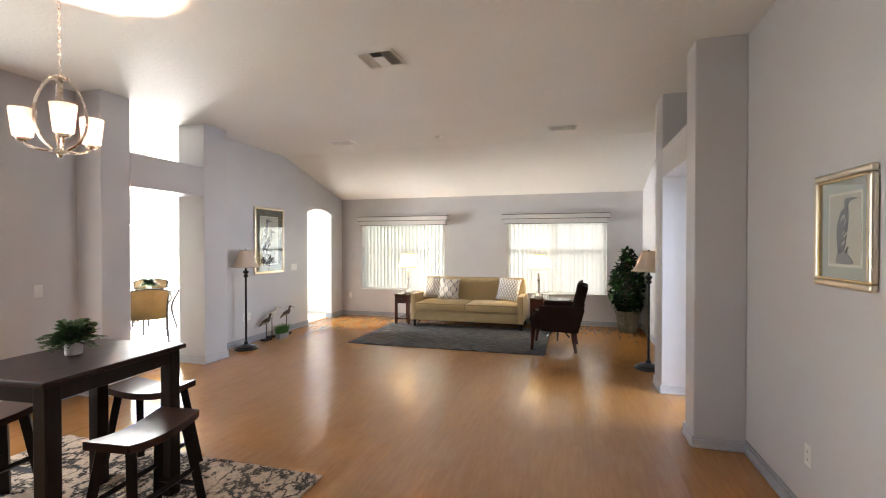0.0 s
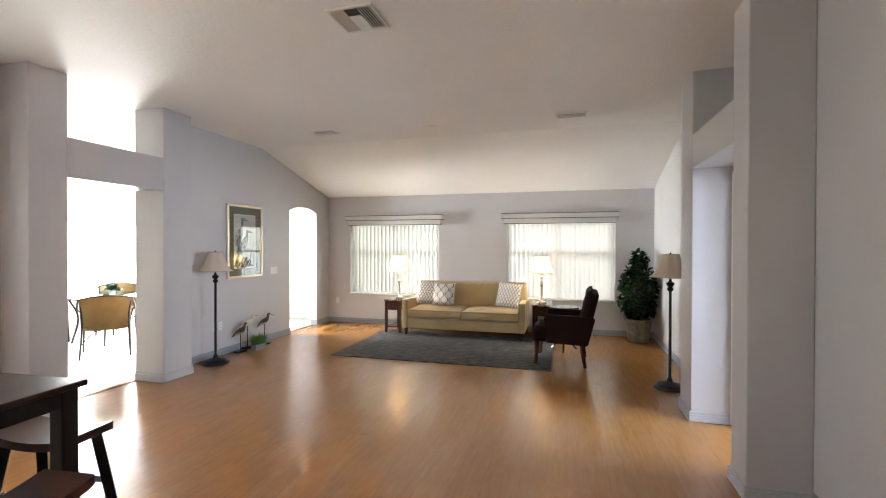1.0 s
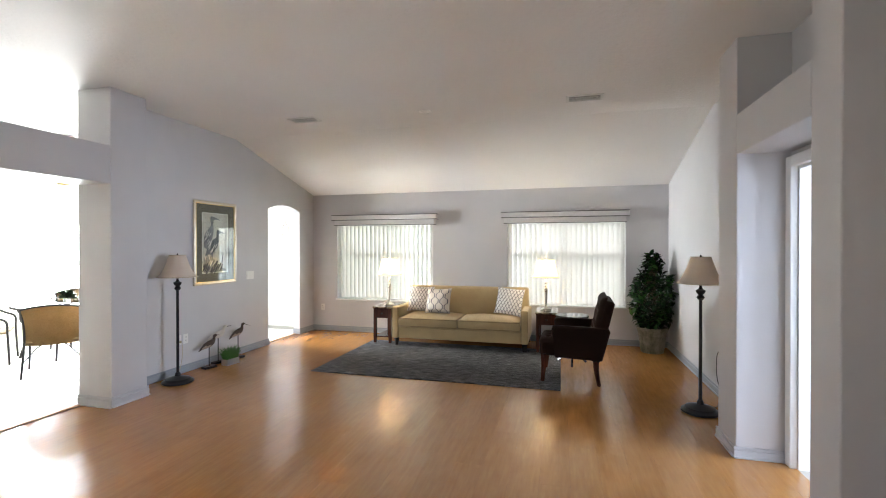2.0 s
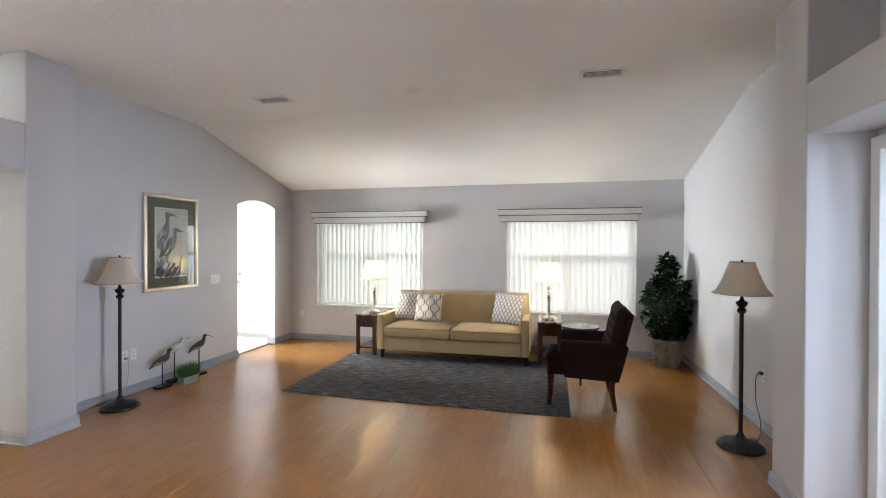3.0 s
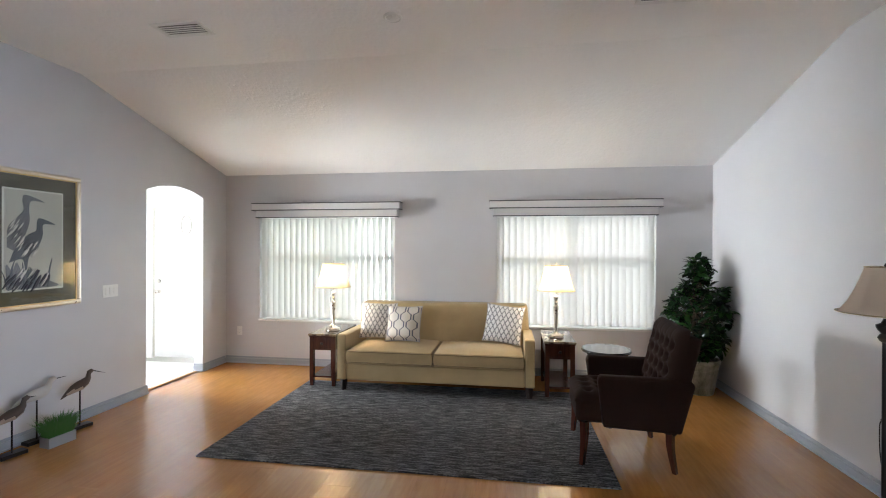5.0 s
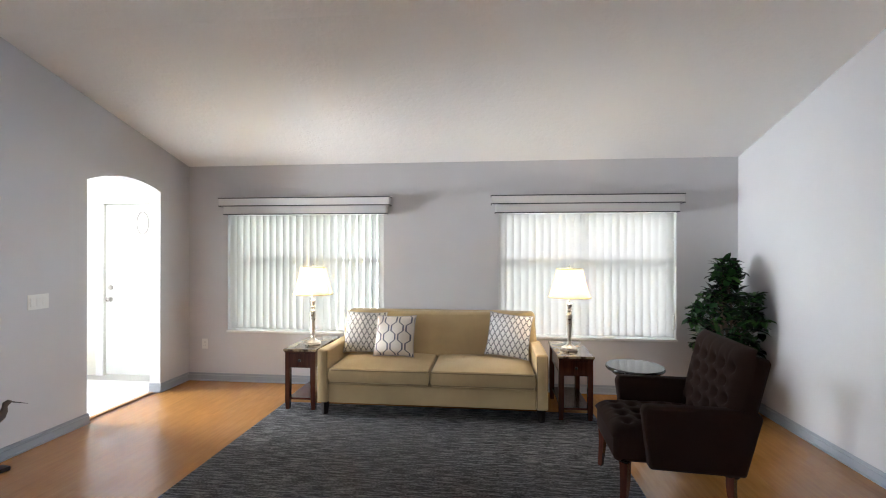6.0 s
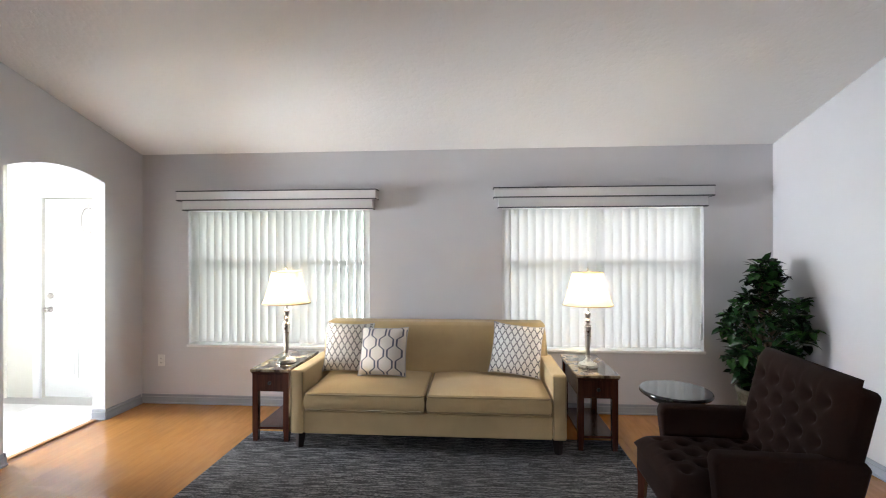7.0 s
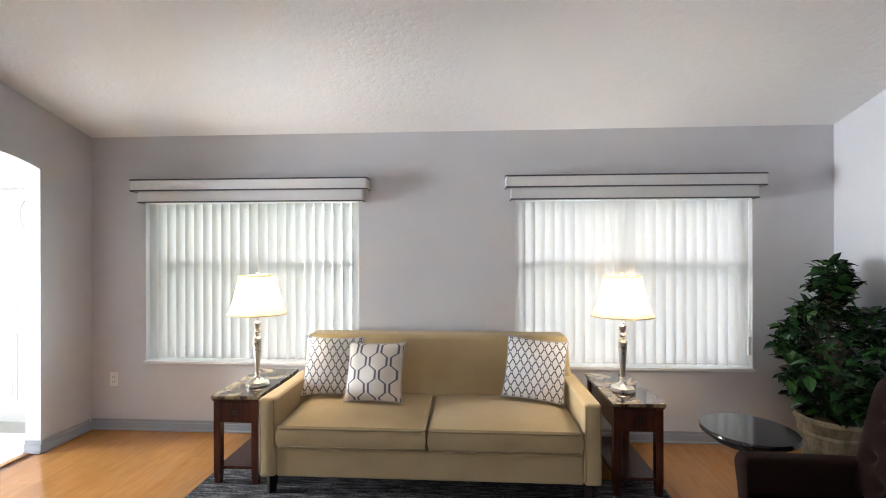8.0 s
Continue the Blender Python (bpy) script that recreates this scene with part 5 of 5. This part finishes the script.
# ---- dining set ----
def dining_table(m):
    t = thing("dining_table", "dark walnut counter-height dining table", "table", m)
    w, d, h = 0.64, 0.80, 0.885
    part("tabletop", boxes((-w / 2, w / 2, -d / 2, d / 2, h - 0.028, h), bevel=0.006), TABLE_TOP, t)
    for a in ((-w / 2 + 0.03, w / 2 - 0.03, -d / 2 + 0.03, -d / 2 + 0.052), (-w / 2 + 0.03, w / 2 - 0.03, d / 2 - 0.052, d / 2 - 0.03), (-w / 2 + 0.03, -w / 2 + 0.052, -d / 2 + 0.052, d / 2 - 0.052), (w / 2 - 0.052, w / 2 - 0.03, -d / 2 + 0.052, d / 2 - 0.052)):
        part("apron", boxes((*a, h - 0.105, h - 0.0285), bevel=0.003, segs=1), ESPRESSO, t)
    for x in (-1, 1):
        for y in (-1, 1):
            cx, cy = x * (w / 2 - 0.06), y * (d / 2 - 0.06)
            part("leg", boxes((cx - 0.036, cx + 0.036, cy - 0.036, cy + 0.036, 0.0005, h - 0.0285), bevel=0.006), ESPRESSO, t)
    return t


dining_table(pose(-2.805, 3.145, 0.016, 0, 0, 4))


def saddle_stool(m, label):
    """Long side along x."""
    s = thing("saddle_stool", label, "stool", m, "stools round the dining table")
    w, d, h = 0.46, 0.25, 0.568
    bm = bmesh.new()
    n = 16
    prof = [(-w / 2 + w * i / n, h - 0.03 + 0.03 * (2 * i / n - 1) ** 2) for i in range(n + 1)]
    prism(bm, prof + [(x, z - 0.04) for x, z in reversed(prof)], -d / 2, d / 2, "y")
    bmesh.ops.bevel(bm, geom=[e for e in bm.edges if abs(e.verts[0].co.y - e.verts[1].co.y) < 1e-5], offset=0.008, segments=2, profile=0.5, affect="EDGES")
    part("seat", bm, WALNUT_SEAT, s, "glossy walnut saddle seat")
    ends = {}
    for x in (-1, 1):
        for y in (-1, 1):
            a = Vector((x * (w / 2 - 0.06), y * (d / 2 - 0.045), h - 0.055))
            b = Vector((x * (w / 2 + 0.0), y * (d / 2 + 0.025), 0.0005))
            ends[x, y] = (a, b)
            bm = bmesh.new()
            tube(bm, [a, b], [0.031, 0.030], 4)
            part("leg", bm, ESPRESSO, s, "", False)
    for x in (-1, 1):
        p, q = (ends[x, -1], ends[x, 1])
        bm = bmesh.new()
        tube(bm, [p[0].lerp(p[1], 0.68), q[0].lerp(q[1], 0.68)], 0.016, 4)
        part("stretcher", bm, ESPRESSO, s, "", False)
    for y in (-1, 1):
        p, q = (ends[-1, y], ends[1, y])
        bm = bmesh.new()
        tube(bm, [p[0].lerp(p[1], 0.50), q[0].lerp(q[1], 0.50)], 0.016, 4)
        part("stretcher", bm, ESPRESSO, s, "", False)
    return s


st = saddle_stool(pose(-2.36, 3.165, 0.016, 0, 0, 96), "espresso saddle stool with a glossy walnut seat")
copy_thing(st, pose(-2.94, 3.70, 0.016, 0, 0, 6))
copy_thing(st, pose(-3.36, 3.02, 0.016, 0, 0, 94))
table_plant(pose(-2.871, 3.175, 0.902), "fern-like green plant in a white pot on the table")


# ---- chandelier ----
def chandelier(x, y):
    c = thing("chandelier", "brushed nickel chandelier with three lit white glass shades", "chandelier", pose(x, y, 0))
    part("canopy", lathe([(0.01, TOP - 0.03), (0.05, TOP - 0.024), (0.062, TOP - 0.004), (0.062, TOP - 0.0005)], 28), NICKEL, c)
    z, k = 2.415, 0
    while z < TOP - 0.04:
        bm = bmesh.new()
        pts = []
        for i in range(13):
            a = 2 * math.pi * i / 12
            u, v = 0.008 * math.cos(a), 0.021 * math.sin(a)
            pts.append((u, 0, z + v) if k % 2 else (0, u, z + v))
        tube(bm, pts, 0.0018, 5, False)
        part("chain_link", bm, NICKEL, c)
        z, k = z + 0.034, k + 1
    part("hub", lathe([(0.006, 2.40), (0.012, 2.39), (0.045, 2.375), (0.045, 2.368), (0.014, 2.36), (0.014, 2.0), (0.04, 1.992), (0.042, 1.978), (0.015, 1.97), (0.008, 1.955)], 28), NICKEL, c)
    for i, a0 in enumerate((-29, 91, 211)):
        a = radians(a0)
        ca, sa = math.cos(a), math.sin(a)
        bm = bmesh.new()
        for path, r in (([(0.03, 2.37), (0.075, 2.32), (0.115, 2.22), (0.12, 2.12), (0.09, 2.04), (0.03, 1.99)], 0.0055),):
            pts = curve_points([(q * math.cos(a + 1.05), q * math.sin(a + 1.05), z) for q, z in path], 5)
            for off in (-0.006, 0.0, 0.006):
                tube(bm, [p + Vector((-math.sin(a + 1.05), math.cos(a + 1.05), 0)) * off for p in pts], 0.0045, 6)
        part("hoop_band", bm, NICKEL, c)
        bm = bmesh.new()
        tube(bm, curve_points([(0.02 * ca, 0.02 * sa, 1.99), (0.09 * ca, 0.09 * sa, 1.995), (0.145 * ca, 0.145 * sa, 2.015), (0.162 * ca, 0.162 * sa, 2.04)], 6), 0.007, 8)
        arm = part("arm", bm, NICKEL, c)
        part("cup", lathe([(0.010, 2.03), (0.028, 2.038), (0.030, 2.05), (0.026, 2.055)], 20, 1.0, (0.165 * ca, 0.165 * sa, 0)), NICKEL, arm)
        part("glass_shade", lathe([(0.036, 2.056), (0.042, 2.06), (0.054, 2.16), (0.058, 2.2), (0.055, 2.2), (0.050, 2.16), (0.038, 2.065), (0.02, 2.062)], 32, 1.0, (0.165 * ca, 0.165 * sa, 0)), FROST, arm, "lit white frosted glass shade")
    return c


chandelier(-2.89, 3.13)


# ---- breakfast nook ----
WICKER = fabric("tan_woven_wicker", (0.20, 0.13, 0.06), (0.34, 0.24, 0.13), 140, 0.8, 0.7, 0)
nw = tagged(new("window_3"), "large bright white-framed nook window", "window", "", "structure")
part("window_frame", boxes((-9.12, -9.05, 7.85, 7.91, 0.53, 1.97), (-9.12, -9.05, 9.69, 9.75, 0.53, 1.97), (-9.12, -9.05, 7.91, 9.69, 0.53, 0.59), (-9.12, -9.05, 7.91, 9.69, 1.91, 1.97), (-9.12, -9.05, 8.77, 8.83, 0.59, 1.91)), WHITE, nw)
for a, b in ((7.91, 8.77), (8.83, 9.69)):
    g = part("pane", boxes((-9.09, -9.084, a, b, 0.59, 1.91)), GLASS, nw, "", False)
    g.visible_shadow = False
part("window_sill", boxes((-9.05, -8.97, 7.83, 9.77, 0.505, 0.53), bevel=0.004), SILL, nw)
structure("backdrop_side", boxes((-12.1, -12.0, 2, 16, -0.16, 7)), glowing("bright_overcast_sky", (0.95, 0.98, 1.0), 5.0), "bright overcast daylight outside the nook", "backdrop")


def side_window(name, x0, x1, a, b, z0, z1, label):
    """White two-light window across a wall that runs along y."""
    w = tagged(new(name), label, "window", "", "structure")
    c = (a + b) / 2
    part("window_frame", boxes((x0, x1, a, a + 0.05, z0, z1), (x0, x1, b - 0.05, b, z0, z1), (x0, x1, a + 0.05, b - 0.05, z0, z0 + 0.05), (x0, x1, a + 0.05, b - 0.05, z1 - 0.05, z1), (x0, x1, c - 0.025, c + 0.025, z0 + 0.05, z1 - 0.05)), WHITE, w)
    for p, q in ((a + 0.05, c - 0.025), (c + 0.025, b - 0.05)):
        g = part("pane", boxes(((x0 + x1) / 2 - 0.003, (x0 + x1) / 2 + 0.003, p, q, z0 + 0.05, z1 - 0.05)), GLASS, w, "", False)
        g.visible_shadow = False
    return w


# This first window is added, unseen, around the dining fill light.
side_window("window_4", LX - 0.115, LX - 0.07, 1.5, 3.5, 0.6, 2.2, "unseen white-framed window added to light the dining area")
side_window("window_5", 3.68, 3.73, 4.7, 6.1, 0.9, 2.1, "white-framed window of the room beyond")


def wicker_chair(m, label):
    """Faces +y before m: the back is towards -y."""
    c = thing("wicker_chair", label, "chair", m, "wicker chairs round the nook table")
    bm = bmesh.new()
    n, rows = 24, 14
    g = []
    for j in range(rows + 1):
        z = 0.37 + 0.41 * j / rows
        row = []
        for i in range(n + 1):
            a = math.pi * (1.14 + 0.72 * i / n)
            r = 0.29 + 0.02 * j / rows
            top = 0.05 * math.sin(math.pi * i / n) * (j / rows)
            row.append(bm.verts.new((r * math.cos(a), r * 0.62 * math.sin(a) - 0.05 - 0.05 * j / rows + 0.003 * math.sin(i * 3.1) * math.cos(j * 3.1), z + top)))
        g.append(row)
    for j in range(rows):
        for i in range(n):
            bm.faces.new((g[j][i], g[j][i + 1], g[j + 1][i + 1], g[j + 1][i]))
    bmesh.ops.solidify(bm, geom=bm.faces[:], thickness=0.014)
    part("woven_back", bm, WICKER, c, "tan woven wicker back")
    bm = boxes((-0.25, 0.25, -0.2, 0.24, 0.40, 0.425), bevel=0.01)
    part("woven_seat", bm, WICKER, c)
    bm = bmesh.new()
    pts = []
    for i in range(25):
        a = math.pi * (1.14 + 0.72 * i / 24)
        pts.append((0.315 * math.cos(a), 0.315 * 0.62 * math.sin(a) - 0.105, 0.785 + 0.05 * math.sin(math.pi * i / 24)))
    tube(bm, pts, 0.012, 8)
    part("top_rail", bm, IRON, c)
    for s in (-1, 1):
        bm = bmesh.new()
        tube(bm, curve_points([(s * 0.285, -0.16, 0.79), (s * 0.31, 0.0, 0.70), (s * 0.32, 0.14, 0.62), (s * 0.29, 0.24, 0.56), (s * 0.26, 0.25, 0.40), (s * 0.27, 0.27, 0.012)], 6), 0.012, 8)
        part("arm_and_front_leg", bm, IRON, c)
        bm = bmesh.new()
        tube(bm, curve_points([(s * 0.27, -0.17, 0.78), (s * 0.25, -0.2, 0.42), (s * 0.27, -0.26, 0.012)], 6), 0.012, 8)
        part("back_leg", bm, IRON, c)
        bm = bmesh.new()
        tube(bm, curve_points([(s * 0.25, -0.2, 0.2), (s * 0.12, -0.19, 0.36), (0.0, -0.19, 0.39)], 6), 0.007, 6)
        part("brace", bm, IRON, c)
    return c


wc = wicker_chair(pose(-6.50, 6.72, 0.0, 0, 0, 50), "tan wicker chair with a black metal frame")
copy_thing(wc, pose(-7.85, 7.95, 0.0, 0, 0, 228))
copy_thing(wc, pose(-7.75, 6.75, 0.0, 0, 0, -40))


def glass_table(m):
    t = thing("glass_table", "round glass-topped patio table with black metal legs", "table", m)
    g = part("glass_top", lathe([(0.53, 0.715), (0.535, 0.718), (0.535, 0.724), (0.53, 0.727)], 56), clear_glass("green_table_glass", (0.85, 0.92, 0.9)), t)
    bm = bmesh.new()
    tube(bm, [(0.54 * math.cos(2 * math.pi * i / 48), 0.54 * math.sin(2 * math.pi * i / 48), 0.712) for i in range(49)], 0.012, 8, False)
    part("rim", bm, IRON, t)
    for k in range(4):
        a = math.pi / 4 + k * math.pi / 2
        bm = bmesh.new()
        tube(bm, curve_points([(0.5 * math.cos(a), 0.5 * math.sin(a), 0.705), (0.38 * math.cos(a), 0.38 * math.sin(a), 0.4), (0.46 * math.cos(a), 0.46 * math.sin(a), 0.012)], 6), 0.014, 8)
        part("leg", bm, IRON, t)
    return t


glass_table(pose(-7.3, 7.38, 0.0))
table_plant(pose(-7.2, 7.35, 0.729), "small green plant in a white pot on the glass table", 5)


def ceiling_fan(m):
    """Hub at the origin, blades at rest."""
    f = thing("ceiling_fan", "white ceiling fan with a brass light fitting", "fan", m)
    part("downrod", lathe([(0.012, 0.1), (0.012, 0.45), (0.06, 0.46), (0.06, 0.5)], 20), WHITE, f)
    part("motor", lathe([(0.05, -0.05), (0.11, -0.03), (0.12, 0.05), (0.06, 0.1), (0.01, 0.11)], 28), WHITE, f)
    part("light_kit", lathe([(0.02, -0.16), (0.07, -0.14), (0.09, -0.09), (0.05, -0.05)], 24), GOLD, f, "brass light fitting")
    for k in range(5):
        bm = boxes((0.16, 0.62, -0.06, 0.06, -0.004, 0.004), bevel=0.003, segs=1)
        bm.transform(Matrix.Rotation(2 * math.pi * k / 5 + 0.3, 4, "Z") @ Matrix.Rotation(radians(10), 4, "X"))
        part("blade", bm, WHITE, f)
        bm = boxes((0.1, 0.2, -0.015, 0.015, 0.004, 0.01))
        bm.transform(Matrix.Rotation(2 * math.pi * k / 5 + 0.3, 4, "Z"))
        part("blade_iron", bm, GOLD, f)
    return f


ceiling_fan(pose(-7.391, 7.454, 2.4995))


# ---- planks and tiles, last ----
floor = structure("floor", boxes((LX - 0.1, RX + 0.1, BY - 0.1, FY + 0.1, -0.09, -0.003)), JOINT, "honey-coloured laminate plank floor", "floor")


def piece_mesh(name, w, d, h, c, material):
    """A board or tile whose top lies at z = 0, with eased edges."""
    me = bpy.data.meshes.new(name)
    a, b = w / 2, d / 2
    vs = [(-a, -b, -h), (a, -b, -h), (a, b, -h), (-a, b, -h), (-a, -b, -c), (a, -b, -c), (a, b, -c), (-a, b, -c),
          (-a + c, -b + c, 0), (a - c, -b + c, 0), (a - c, b - c, 0), (-a + c, b - c, 0)]
    fs = [(8, 9, 10, 11)]
    for o in (0, 4):
        for i in range(4):
            j = (i + 1) % 4
            fs.append((o + i, o + j, o + 4 + j, o + 4 + i))
    me.from_pydata(vs, [], fs)
    me.materials.append(material)
    me.validate()
    return me


def lay(parent, name, me, x, y, z=0.0):
    ob = new(name, me)
    ob.parent = parent
    ob.location = (x, y, z)
    return ob


PW, PL = 0.1928, 1.285
cols = int(math.ceil((RX - LX) / PW))
cache = {}
for i in range(cols):
    x0, x1 = LX + i * PW, min(LX + (i + 1) * PW, RX)
    y = BY - (0.37 * i * PL + 0.21 * (i % 3)) % PL
    while y < FY:
        y0, y1 = max(y, BY), min(y + PL, FY)
        if y1 - y0 > 0.03:
            key = (round(x1 - x0, 3), round(y1 - y0, 3))
            if key not in cache:
                cache[key] = piece_mesh("plank", x1 - x0 - 0.0004, y1 - y0 - 0.0004, 0.0028, 0.0002, PLANK)
            lay(floor, "plank", cache[key], (x0 + x1) / 2, (y0 + y1) / 2)
        y += PL
tiles = structure("floor_tiles", boxes((-9.0, LX - 0.12, 3.45, 10.06, -0.09, -0.0035)), GROUT, "white ceramic tile floor with pale grout", "floor")
T = 0.45
tm = piece_mesh("tile", T - 0.006, T - 0.006, 0.003, 0.001, TILE)
for i in range(9):
    for j in range(14):
        lay(tiles, "tile", tm, LX - 0.12 - T * (i + 0.5) + 0.05, 3.6 + T * (j + 0.5))
